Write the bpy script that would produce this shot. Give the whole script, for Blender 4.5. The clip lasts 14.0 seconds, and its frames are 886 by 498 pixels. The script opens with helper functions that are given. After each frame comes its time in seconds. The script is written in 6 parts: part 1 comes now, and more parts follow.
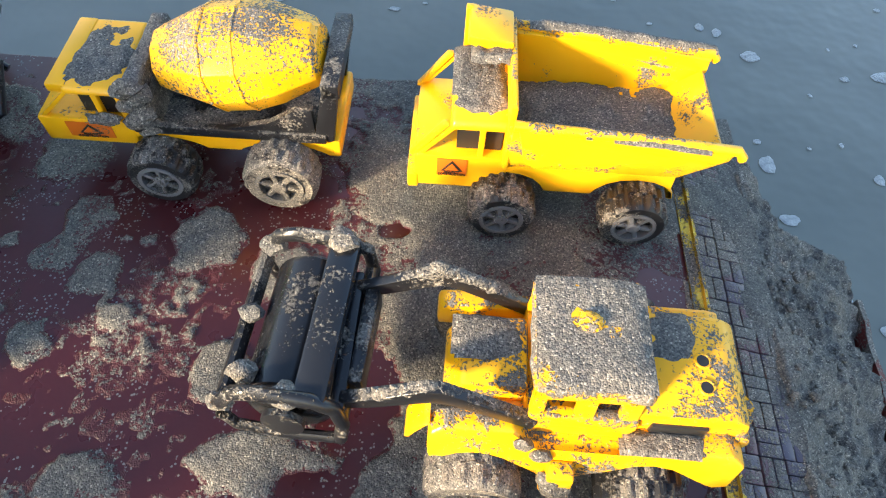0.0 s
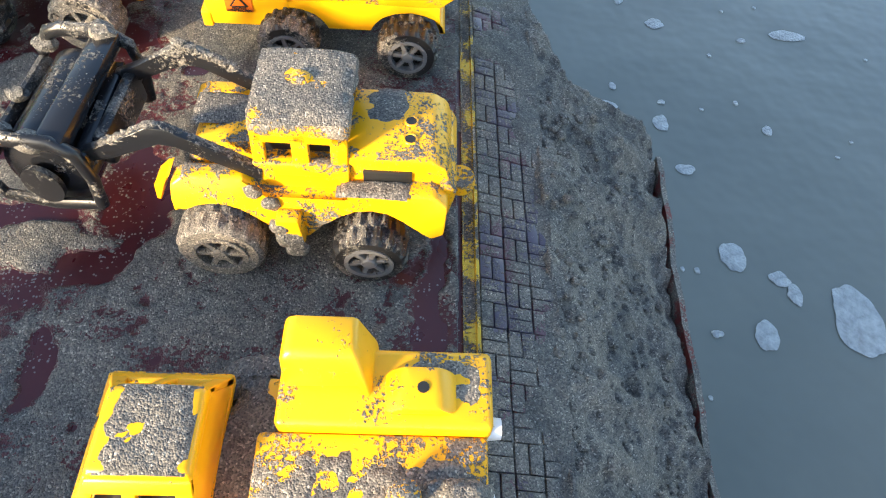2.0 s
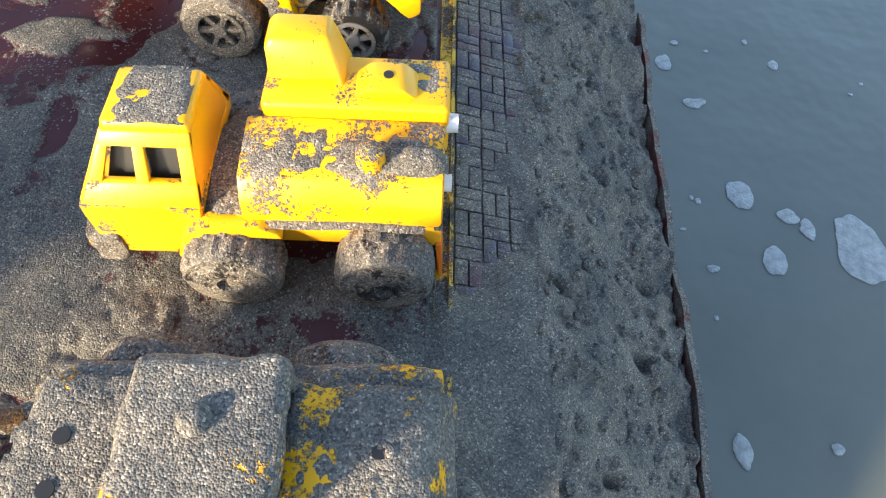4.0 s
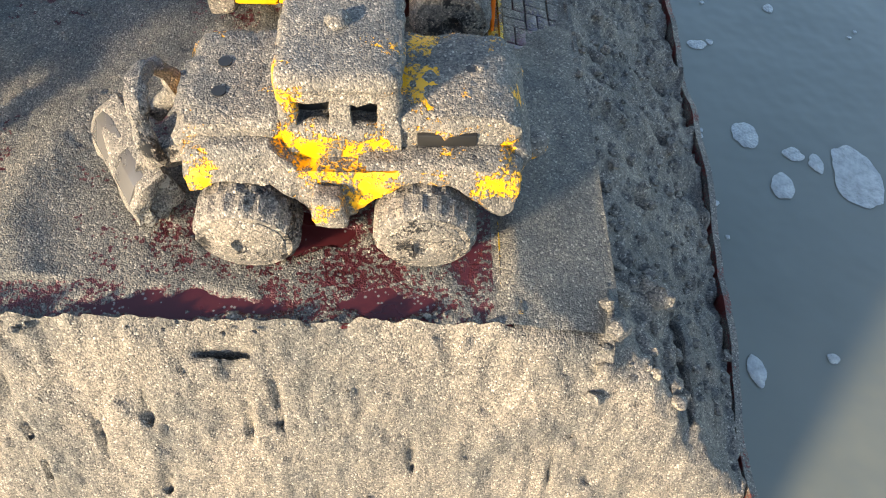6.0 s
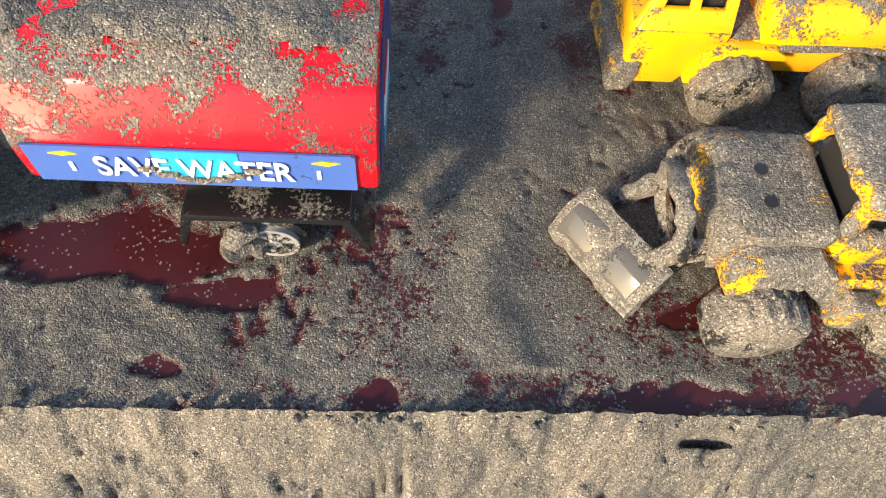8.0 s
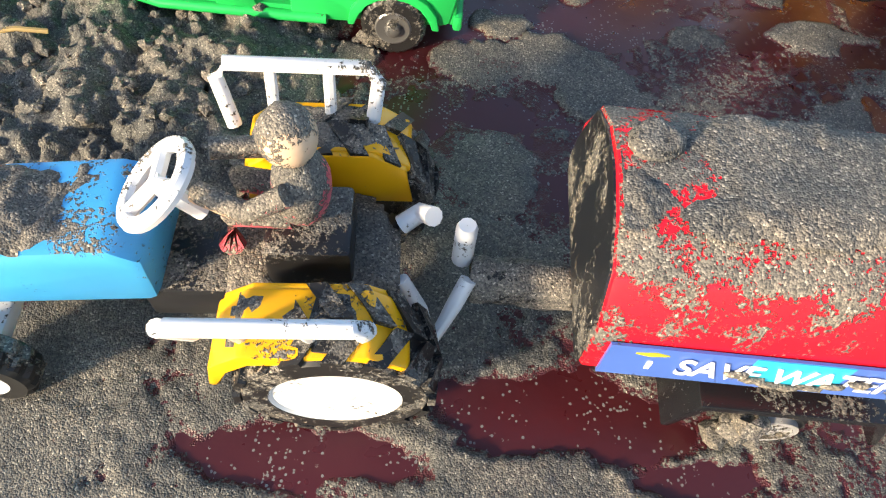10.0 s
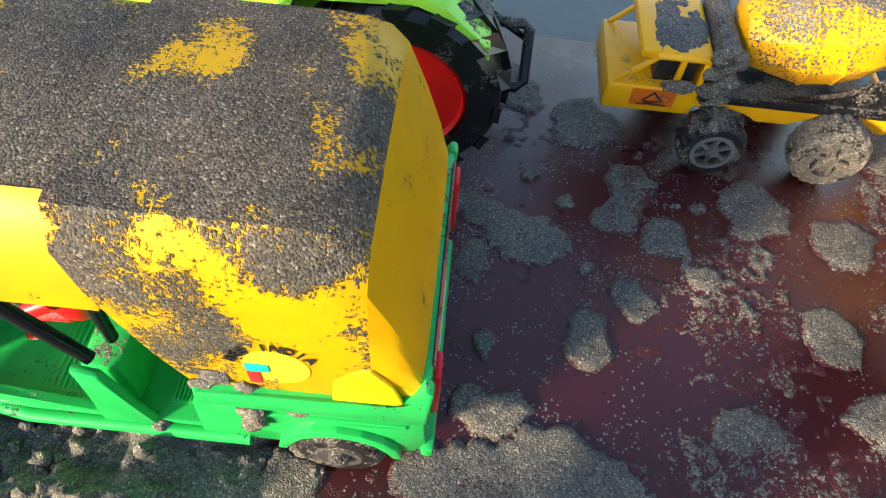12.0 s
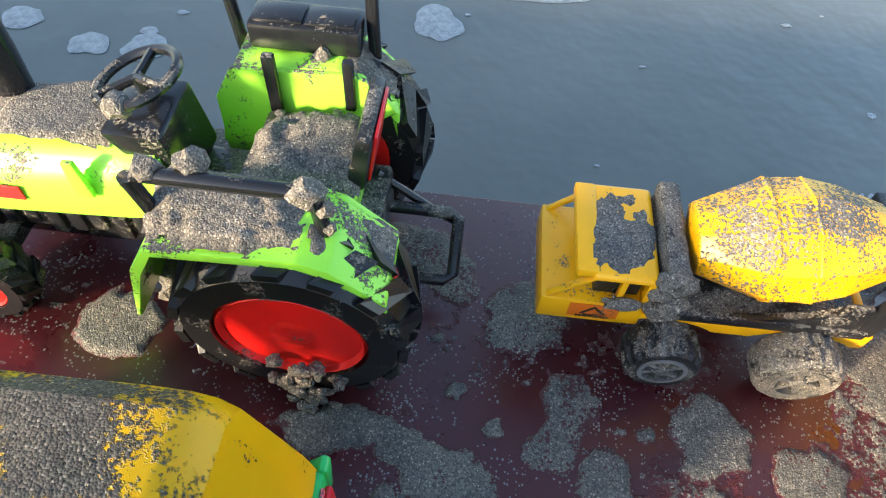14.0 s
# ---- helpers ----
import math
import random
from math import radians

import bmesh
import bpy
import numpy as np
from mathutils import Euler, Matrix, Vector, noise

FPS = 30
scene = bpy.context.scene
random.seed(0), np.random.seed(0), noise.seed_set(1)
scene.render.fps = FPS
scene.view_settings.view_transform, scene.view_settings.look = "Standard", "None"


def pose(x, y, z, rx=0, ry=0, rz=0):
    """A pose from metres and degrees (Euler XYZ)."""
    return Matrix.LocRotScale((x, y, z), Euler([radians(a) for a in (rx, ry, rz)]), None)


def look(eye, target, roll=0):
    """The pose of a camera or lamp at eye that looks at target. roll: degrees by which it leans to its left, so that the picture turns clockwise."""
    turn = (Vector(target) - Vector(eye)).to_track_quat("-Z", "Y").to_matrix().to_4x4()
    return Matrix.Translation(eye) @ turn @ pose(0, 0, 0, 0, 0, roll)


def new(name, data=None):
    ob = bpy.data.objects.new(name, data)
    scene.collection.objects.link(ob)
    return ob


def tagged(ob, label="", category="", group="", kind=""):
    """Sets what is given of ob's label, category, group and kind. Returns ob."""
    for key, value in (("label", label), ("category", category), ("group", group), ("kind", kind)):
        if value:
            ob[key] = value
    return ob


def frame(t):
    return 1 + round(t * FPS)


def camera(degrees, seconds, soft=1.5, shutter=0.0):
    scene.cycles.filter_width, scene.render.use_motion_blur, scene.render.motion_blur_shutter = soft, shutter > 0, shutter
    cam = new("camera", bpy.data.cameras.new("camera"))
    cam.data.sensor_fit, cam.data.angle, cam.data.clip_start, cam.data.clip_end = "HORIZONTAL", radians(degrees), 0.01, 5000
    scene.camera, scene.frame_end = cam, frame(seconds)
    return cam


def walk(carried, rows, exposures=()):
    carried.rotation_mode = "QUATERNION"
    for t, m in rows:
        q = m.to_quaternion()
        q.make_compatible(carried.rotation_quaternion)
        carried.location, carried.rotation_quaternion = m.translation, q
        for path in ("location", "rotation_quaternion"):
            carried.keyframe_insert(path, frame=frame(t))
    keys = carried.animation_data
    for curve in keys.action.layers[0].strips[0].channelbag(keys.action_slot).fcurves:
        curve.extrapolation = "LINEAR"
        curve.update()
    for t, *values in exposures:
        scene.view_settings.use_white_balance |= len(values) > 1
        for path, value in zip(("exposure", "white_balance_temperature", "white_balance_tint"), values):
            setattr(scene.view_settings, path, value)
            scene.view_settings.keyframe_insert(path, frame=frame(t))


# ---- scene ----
cam = camera(68.4, 14.0, soft=1.15)
PATH = [
    (0, (0.003, 0.0, 0.204), (0.009, 1.1, -1.466), 4.3),
    (0.5, (0.042, -0.007, 0.205), (0.087, 1.095, -1.463), 5.0),
    (1, (0.066, -0.019, 0.203), (0.136, 1.085, -1.463), 5.3),
    (1.5, (0.07, -0.044, 0.197), (0.151, 1.06, -1.469), 5.7),
    (2, (0.077, -0.07, 0.193), (0.174, 1.026, -1.477), 6.5),
    (2.2, (0.076, -0.078, 0.191), (0.175, 1.016, -1.479), 6.6),
    (4.3, (0.094, -0.156, 0.173), (0.136, 0.88, -1.538), 4.0),
    (4.5, (0.093, -0.165, 0.172), (0.138, 0.877, -1.535), 3.8),
    (5, (0.084, -0.184, 0.169), (0.135, 0.857, -1.538), 3.7),
    (5.5, (0.077, -0.21, 0.163), (0.133, 0.809, -1.557), 3.7),
    (6, (0.073, -0.235, 0.163), (0.135, 0.787, -1.555), 3.9),
    (6.5, (0.072, -0.242, 0.17), (0.146, 0.768, -1.555), 4.5),
    (7, (0.035, -0.228, 0.173), (0.108, 0.769, -1.56), 4.5),
    (7.5, (-0.017, -0.221, 0.174), (0.071, 0.779, -1.556), 5.4),
    (8, (-0.069, -0.211, 0.175), (0.035, 0.782, -1.558), 6.6),
    (8.5, (-0.112, -0.208, 0.17), (-0.011, 0.783, -1.564), 7.4),
    (8.7, (-0.127, -0.206, 0.167), (-0.016, 0.785, -1.566), 8.4),
    (10.8, (-0.21, -0.13, 0.173), (-0.209, 0.985, -1.488), 5.9),
    (11, (-0.208, -0.117, 0.175), (-0.209, 1.007, -1.48), 5.8),
    (11.5, (-0.206, -0.071, 0.183), (-0.22, 1.084, -1.45), 5.9),
    (12, (-0.194, -0.034, 0.185), (-0.223, 1.125, -1.445), 5.4),
    (12.5, (-0.188, 0.009, 0.189), (-0.232, 1.136, -1.462), 4.5),
    (13, (-0.178, 0.042, 0.198), (-0.212, 1.169, -1.454), 4.8),
    (13.5, (-0.172, 0.045, 0.201), (-0.222, 1.188, -1.44), 4.3),
    (14, (-0.172, 0.047, 0.206), (-0.223, 1.211, -1.42), 4.5),
]
walk(cam, [(t, look(eye, target, roll)) for t, eye, target, roll in PATH],
     exposures=[(0.0, 1.8), (2.0, 1.8), (4.5, 1.65), (5.0, 1.65), (5.5, 1.48), (6.5, 1.55), (7.5, 1.3), (8.5, 0.9), (11.0, 1.45), (12.5, 1.3), (13.2, 1.65), (14.0, 1.8)])


# ---- world, sun ----
world = bpy.data.worlds.new("sky")
scene.world = world
world.use_nodes = True
_n = world.node_tree.nodes
_sky = _n.new("ShaderNodeTexSky")
_sky.sky_type = "NISHITA"
_sky.sun_disc = False
SUN_TO = Vector((-1.10, -1.0, 0.47))
_sky.sun_elevation = math.atan2(SUN_TO.z, math.hypot(SUN_TO.x, SUN_TO.y))
_sky.sun_rotation = math.atan2(SUN_TO.x, SUN_TO.y)
world.node_tree.links.new(_sky.outputs[0], _n["Background"].inputs[0])
_n["Background"].inputs[1].default_value = 0.15
_sl = bpy.data.lights.new("sun", "SUN")
_sl.energy, _sl.angle, _sl.color = 4.1, radians(6.0), (1.0, 0.80, 0.54)
sun = new("sun", _sl)
sun.matrix_world = look(SUN_TO * 3, (0, 0, 0))


# ---- materials ----
def material(name):
    m = bpy.data.materials.new(name)
    m.use_nodes = True
    return m, m.node_tree.nodes, m.node_tree.links, m.node_tree.nodes["Principled BSDF"]


def noise_node(n, l, co, scale, detail=3.0, rough=0.6):
    t = n.new("ShaderNodeTexNoise")
    t.inputs["Scale"].default_value, t.inputs["Detail"].default_value, t.inputs["Roughness"].default_value = scale, detail, rough
    l.new(co, t.inputs["Vector"])
    return t.outputs["Fac"]


def ramp(n, l, fac, stops):
    r = n.new("ShaderNodeValToRGB")
    while len(r.color_ramp.elements) < len(stops):
        r.color_ramp.elements.new(0.5)
    for e, (p, c) in zip(r.color_ramp.elements, stops):
        e.position, e.color = p, (*c, 1) if len(c) == 3 else c
    l.new(fac, r.inputs[0])
    return r.outputs[0]


def maths(n, l, op, a, b, clamp=False):
    m = n.new("ShaderNodeMath")
    m.operation, m.use_clamp = op, clamp
    for i, v in enumerate((a, b)):
        if isinstance(v, (int, float)):
            m.inputs[i].default_value = v
        else:
            l.new(v, m.inputs[i])
    return m.outputs[0]


def mixc(n, l, fac, a, b, kind="MIX"):
    m = n.new("ShaderNodeMix")
    m.data_type, m.blend_type = "RGBA", kind
    for i, v in ((0, fac), (6, a), (7, b)):
        if isinstance(v, (int, float)):
            m.inputs[i].default_value = v
        elif isinstance(v, tuple):
            m.inputs[i].default_value = (*v, 1)
        else:
            l.new(v, m.inputs[i])
    return m.outputs[2]


def sand_nodes(n, l, co):
    """Colour and height of grey beach sand: single grains, damp and dry patches."""
    v = n.new("ShaderNodeTexVoronoi")
    v.inputs["Scale"].default_value = 2100.0
    l.new(co, v.inputs["Vector"])
    sep = n.new("ShaderNodeSeparateColor")
    l.new(v.outputs["Color"], sep.inputs[0])
    grain = ramp(n, l, sep.outputs[0], [(0.0, (0.078, 0.074, 0.070)), (0.3, (0.146, 0.136, 0.124)), (0.68, (0.213, 0.196, 0.172)), (0.93, (0.30, 0.272, 0.232)), (1.0, (0.57, 0.52, 0.44))])
    damp = ramp(n, l, noise_node(n, l, co, 38.0, 4.0), [(0.36, (0.52, 0.55, 0.58)), (0.66, (1.02, 0.98, 0.92))])
    col = mixc(n, l, 1.0, grain, damp, "MULTIPLY")
    height = maths(n, l, "ADD", maths(n, l, "MULTIPLY", v.outputs["Distance"], -0.9), maths(n, l, "MULTIPLY", noise_node(n, l, co, 420.0, 2.0), 1.2))
    return col, height


def bump(n, l, height, dist, strength=1.0):
    b = n.new("ShaderNodeBump")
    b.inputs["Strength"].default_value, b.inputs["Distance"].default_value = strength, dist
    l.new(height, b.inputs["Height"])
    return b.outputs[0]


def sand_material():
    m, n, l, bs = material("beach_sand")
    co = n.new("ShaderNodeNewGeometry").outputs["Position"]
    col, h = sand_nodes(n, l, co)
    l.new(col, bs.inputs["Base Color"])
    bs.inputs["Roughness"].default_value = 0.72
    bs.inputs["Specular IOR Level"].default_value = 0.35
    b1 = n.new("ShaderNodeBump")
    b1.inputs["Strength"].default_value, b1.inputs["Distance"].default_value = 0.9, 0.0011
    l.new(noise_node(n, l, co, 290.0, 4.0, 0.65), b1.inputs["Height"])
    b2 = n.new("ShaderNodeBump")
    b2.inputs["Distance"].default_value = 0.00026
    l.new(h, b2.inputs["Height"])
    l.new(b1.outputs[0], b2.inputs["Normal"])
    l.new(b2.outputs[0], bs.inputs["Normal"])
    return m


def thin_sand_material():
    """Sand one or two grains deep: the board shows between the grains where the layer thins out."""
    m, n, l, bs = material("thin_sand")
    co = n.new("ShaderNodeNewGeometry").outputs["Position"]
    col, h = sand_nodes(n, l, co)
    v = n.new("ShaderNodeTexVoronoi")
    v.inputs["Scale"].default_value = 1150.0
    l.new(co, v.inputs["Vector"])
    pick = n.new("ShaderNodeSeparateColor")
    l.new(v.outputs["Color"], pick.inputs[0])
    sep = n.new("ShaderNodeSeparateXYZ")
    l.new(co, sep.inputs[0])
    patch = maths(n, l, "MULTIPLY", maths(n, l, "SUBTRACT", noise_node(n, l, co, 75.0, 4.0, 0.6), 0.5), 1.6)
    deep = maths(n, l, "ADD", maths(n, l, "ADD", maths(n, l, "MULTIPLY", sep.outputs[2], 820.0), 0.12), patch)
    deep = maths(n, l, "ADD", deep, maths(n, l, "MULTIPLY", maths(n, l, "GREATER_THAN", sep.outputs[0], 0.0930), 30.0))
    cover = maths(n, l, "GREATER_THAN", deep, pick.outputs[0])
    wet = mixc(n, l, 1.0, col, (0.80, 0.83, 0.83), "MULTIPLY")
    l.new(mixc(n, l, cover, (0.060, 0.010, 0.013), wet), bs.inputs["Base Color"])
    l.new(maths(n, l, "ADD", maths(n, l, "MULTIPLY", cover, 0.36), 0.36), bs.inputs["Roughness"])
    b1 = n.new("ShaderNodeBump")
    b1.inputs["Strength"].default_value, b1.inputs["Distance"].default_value = 0.8, 0.0008
    l.new(noise_node(n, l, co, 290.0, 4.0, 0.65), b1.inputs["Height"])
    b2 = n.new("ShaderNodeBump")
    b2.inputs["Distance"].default_value = 0.00026
    l.new(maths(n, l, "ADD", h, cover), b2.inputs["Height"])
    l.new(b1.outputs[0], b2.inputs["Normal"])
    l.new(b2.outputs[0], bs.inputs["Normal"])
    return m


def sandy(name, colour, cover, up=0.22, rough=0.32, scale=70.0, speck=0.16, metal=0.0, sheen=0.0):
    """Moulded plastic or rubber with wet sand stuck on it: cover shifts how much, up favours faces that look up."""
    m, n, l, bs = material(name)
    geo = n.new("ShaderNodeNewGeometry")
    co = geo.outputs["Position"]
    scol, sh = sand_nodes(n, l, co)
    sep = n.new("ShaderNodeSeparateXYZ")
    l.new(geo.outputs["Normal"], sep.inputs[0])
    big = noise_node(n, l, co, scale, 3.0, 0.55)
    fine = noise_node(n, l, co, 900.0, 2.0, 0.7)
    a = maths(n, l, "ADD", maths(n, l, "MULTIPLY", sep.outputs[2], up), big)
    a = maths(n, l, "ADD", a, maths(n, l, "MULTIPLY", maths(n, l, "SUBTRACT", fine, 0.5), speck * 4))
    mask = ramp(n, l, maths(n, l, "ADD", a, cover), [(0.50, (0, 0, 0)), (0.56, (1, 1, 1))])
    tone = ramp(n, l, noise_node(n, l, co, 25.0, 3.0), [(0.3, tuple(c * 0.86 for c in colour)), (0.7, tuple(min(1, c * 1.05) for c in colour))])
    l.new(mixc(n, l, mask, tone, scol), bs.inputs["Base Color"])
    rr = maths(n, l, "ADD", maths(n, l, "MULTIPLY", mask, 0.75 - rough), rough)
    l.new(rr, bs.inputs["Roughness"])
    bs.inputs["Metallic"].default_value = metal
    hh = maths(n, l, "MULTIPLY", maths(n, l, "ADD", maths(n, l, "MULTIPLY", sh, 0.6), 1.2), mask)
    l.new(bump(n, l, maths(n, l, "ADD", hh, maths(n, l, "MULTIPLY", noise_node(n, l, co, 160.0, 2.0), 0.08)), 0.00042), bs.inputs["Normal"])
    return m


YEL = (0.95, 0.46, 0.004)
SAND = sand_material()
THIN_SAND = thin_sand_material()
M_YEL = sandy("yellow_plastic_speckled", YEL, -0.115, 0.11)
M_YEL_CLEAN = sandy("yellow_plastic", YEL, -0.24, 0.10)
M_YEL_MIX = sandy("yellow_plastic_dusted", YEL, -0.055, 0.10, scale=48.0, speck=0.30)
M_YEL_SANDED = sandy("yellow_plastic_caked", YEL, 0.105, 0.04, scale=62.0, speck=0.10)
M_YEL_WARM = sandy("amber_plastic", (0.85, 0.40, 0.01), -0.2, 0.12)
LEMON = (0.95, 0.60, 0.006)
M_LEMON = sandy("lemon_plastic", LEMON, -0.24, 0.10)
M_YEL_ROOF = sandy("yellow_canopy_caked", LEMON, 0.02, 0.13, scale=34.0, speck=0.10)
M_YEL_HOOD = sandy("yellow_hood_caked", LEMON, -0.02, 0.15, scale=40.0, speck=0.09)
M_SCOOP = sandy("clear_grey_plastic", (0.11, 0.105, 0.10), -0.17, 0.05, 0.14)
M_BLACK = sandy("black_plastic", (0.012, 0.013, 0.016), -0.08, 0.12, 0.3)
M_BLACK_CLEAN = sandy("black_plastic_wet", (0.012, 0.013, 0.016), -0.2, 0.12, 0.22)
M_TYRE = sandy("tyre_rubber", (0.014, 0.014, 0.015), -0.03, 0.06, 0.45, scale=110.0)
M_TYRE_SAND = sandy("tyre_rubber_caked", (0.014, 0.014, 0.015), 0.14, 0.05, 0.5, scale=110.0)
M_TYRE_CLEAN = sandy("tyre_rubber_wet", (0.010, 0.010, 0.011), -0.17, 0.1, 0.3, scale=90.0)
M_RIM_DARK = sandy("dark_grey_rim", (0.17, 0.17, 0.175), -0.09, 0.1, 0.3)
M_RIM_SAND = sandy("sanded_rim", (0.12, 0.12, 0.12), 0.12, 0.05, 0.4)
M_RIM_SILVER = sandy("silver_rim", (0.55, 0.55, 0.56), -0.14, 0.1, 0.3, metal=0.5)
M_RIM_CAP = sandy("grey_metal_cap", (0.24, 0.24, 0.24), -0.15, 0.1, 0.32, metal=0.7)
M_RIM_WHITE = sandy("white_rim", (0.80, 0.81, 0.82), -0.2, 0.05, 0.3)
M_RED_HUB = sandy("red_plastic", (0.72, 0.012, 0.010), -0.22, 0.14, 0.35)
M_RED = sandy("red_tank_plastic", (0.70, 0.008, 0.022), -0.12, 0.235, 0.25)
M_NAVY = sandy("navy_sticker", (0.03, 0.04, 0.20), -0.16, 0.1, 0.3)
M_GREEN = sandy("bright_green_plastic", (0.02, 0.47, 0.10), -0.19, 0.06, 0.28)
M_LIME = sandy("lime_plastic", (0.33, 0.80, 0.06), -0.16, 0.12, 0.3)
M_WHITE = sandy("white_plastic", (0.80, 0.81, 0.83), -0.16, 0.10, 0.3)
M_BLUE = sandy("sky_blue_plastic", (0.06, 0.38, 0.78), -0.12, 0.12, 0.3)
M_GREY_CLEAR = sandy("grey_plastic", (0.28, 0.27, 0.24), 0.06, 0.12, 0.2)
M_SKIN = sandy("beige_plastic", (0.72, 0.52, 0.36), -0.01, 0.12, 0.45)
M_RED_TOY = sandy("red_toy_plastic", (0.70, 0.012, 0.015), -0.2, 0.1, 0.28)
M_ORANGE = sandy("orange_sticker", (0.75, 0.16, 0.01), -0.18, 0.1, 0.35)
M_PINK = sandy("pink_sticker", (0.65, 0.12, 0.16), -0.12, 0.1, 0.4)
M_PINK_SAND = sandy("pink_plastic_caked", (0.65, 0.12, 0.16), 0.05, 0.12, 0.4)
M_SKIN_SAND = sandy("beige_plastic_caked", (0.72, 0.52, 0.36), 0.06, 0.16, 0.45)
M_TWIG = sandy("dry_straw", (0.42, 0.30, 0.12), -0.18, 0.1, 0.6)
M_GOLD = sandy("gold_edging", (0.78, 0.50, 0.06), -0.05, 0.14, 0.25, metal=0.55)
M_WEAVE = sandy("purple_woven_plastic", (0.085, 0.070, 0.098), -0.07, 0.14, 0.35, scale=55.0)
M_WEAVE_RED = sandy("maroon_woven_plastic", (0.12, 0.060, 0.075), -0.06, 0.14, 0.35, scale=55.0)
M_LIP = sandy("red_brown_board_edge", (0.16, 0.025, 0.02), 0.02, 0.12, 0.5)
M_TEAL = sandy("teal_print", (0.01, 0.55, 0.45), -0.2, 0.1, 0.35)
M_PRINT_BLUE = sandy("blue_print", (0.07, 0.15, 0.50), -0.2, 0.05, 0.3)
M_PRINT_CYAN = sandy("cyan_print", (0.03, 0.40, 0.62), -0.2, 0.05, 0.3)
M_PRINT_WHITE = sandy("white_print", (0.82, 0.82, 0.84), -0.2, 0.05, 0.35)
# black of the lettering, and of the painted shade in cabs, slots and holes
M_PRINT_SHADE_BLACK = sandy("black_print", (0.02, 0.02, 0.02), -0.2, 0.05, 0.4)
M_PRINT_RED = sandy("red_print", (0.65, 0.03, 0.03), -0.2, 0.05, 0.35)
M_PRINT_YELLOW = sandy("yellow_print", (0.75, 0.62, 0.03), -0.2, 0.05, 0.35)


def board_material():
    m, n, l, bs = material("maroon_laminate")
    co = n.new("ShaderNodeNewGeometry").outputs["Position"]
    tone = ramp(n, l, noise_node(n, l, co, 18.0, 5.0), [(0.3, (0.048, 0.008, 0.011)), (0.7, (0.074, 0.012, 0.014))])
    v = n.new("ShaderNodeTexVoronoi")
    v.inputs["Scale"].default_value = 1100.0
    l.new(co, v.inputs["Vector"])
    sep = n.new("ShaderNodeSeparateColor")
    l.new(v.outputs["Color"], sep.inputs[0])
    thin = ramp(n, l, noise_node(n, l, co, 45.0, 5.0), [(0.46, (0, 0, 0)), (0.72, (0.55, 0.55, 0.55))])
    hit = maths(n, l, "GREATER_THAN", thin, sep.outputs[0])
    near = maths(n, l, "LESS_THAN", v.outputs["Distance"], 0.45)
    grains = maths(n, l, "MULTIPLY", hit, near)
    l.new(mixc(n, l, grains, tone, (0.19, 0.185, 0.175)), bs.inputs["Base Color"])
    l.new(maths(n, l, "ADD", maths(n, l, "MULTIPLY", grains, 0.4), maths(n, l, "ADD", maths(n, l, "MULTIPLY", noise_node(n, l, co, 60.0, 3.0), 0.4), 0.12)), bs.inputs["Roughness"])
    l.new(bump(n, l, maths(n, l, "ADD", grains, maths(n, l, "MULTIPLY", noise_node(n, l, co, 300.0, 2.0), 0.15)), 0.0004), bs.inputs["Normal"])
    return m


def water_material():
    m, n, l, bs = material("murky_shallow_water")
    co = n.new("ShaderNodeNewGeometry").outputs["Position"]
    l.new(ramp(n, l, noise_node(n, l, co, 2.6, 5.0), [(0.3, (0.122, 0.136, 0.122)), (0.7, (0.172, 0.182, 0.158))]), bs.inputs["Base Color"])
    bs.inputs["Roughness"].default_value = 0.22
    l.new(bump(n, l, noise_node(n, l, co, 9.0, 3.0), 0.01, 0.4), bs.inputs["Normal"])
    return m


def foam_material():
    m, n, l, bs = material("white_foam")
    co = n.new("ShaderNodeTexCoord").outputs["Object"]
    l.new(ramp(n, l, noise_node(n, l, co, 90.0, 4.0), [(0.3, (0.22, 0.245, 0.25)), (0.65, (0.40, 0.43, 0.44))]), bs.inputs["Base Color"])
    bs.inputs["Roughness"].default_value = 0.6
    l.new(bump(n, l, noise_node(n, l, co, 350.0, 2.0), 0.002), bs.inputs["Normal"])
    return m


M_BOARD, M_WATER, M_FOAM = board_material(), water_material(), foam_material()


# ---- mesh helpers ----
def finish(name, bm, mat, angle=0.7):
    me = bpy.data.meshes.new(name)
    bmesh.ops.recalc_face_normals(bm, faces=bm.faces)
    bm.to_mesh(me)
    bm.free()
    me.materials.append(mat)
    for p in me.polygons:
        p.use_smooth = True
    me.set_sharp_from_angle(angle=angle)
    return me


def caked(bm, seed=0.0):
    """Round off and roughen a piece under its coat of sand."""
    bmesh.ops.triangulate(bm, faces=[f for f in bm.faces if len(f.verts) > 4])
    for _ in range(2):
        long = [e for e in bm.edges if e.calc_length() > 0.0032]
        if long:
            bmesh.ops.subdivide_edges(bm, edges=long, cuts=2, use_grid_fill=True)
    for _ in range(2):
        bmesh.ops.smooth_vert(bm, verts=bm.verts, factor=0.5, use_axis_x=True, use_axis_y=True, use_axis_z=True)
    bm.normal_update()
    for v in bm.verts:
        v.co += v.normal * (0.0004 + 0.0011 * noise.fractal(v.co * 190.0 + Vector((seed, 0, 0)), 0.9, 2.0, 3))
    return bm


def part(name, bm, mat, parent, label="", kind=""):
    if mat in (M_YEL_SANDED, M_TYRE_SAND, M_GREY_CLEAR):
        bmesh.ops.recalc_face_normals(bm, faces=bm.faces)
        caked(bm, parent.location.x * 50)
    ob = new(name, finish(name, bm, mat))
    ob.parent = parent
    return tagged(ob, label, kind=kind)


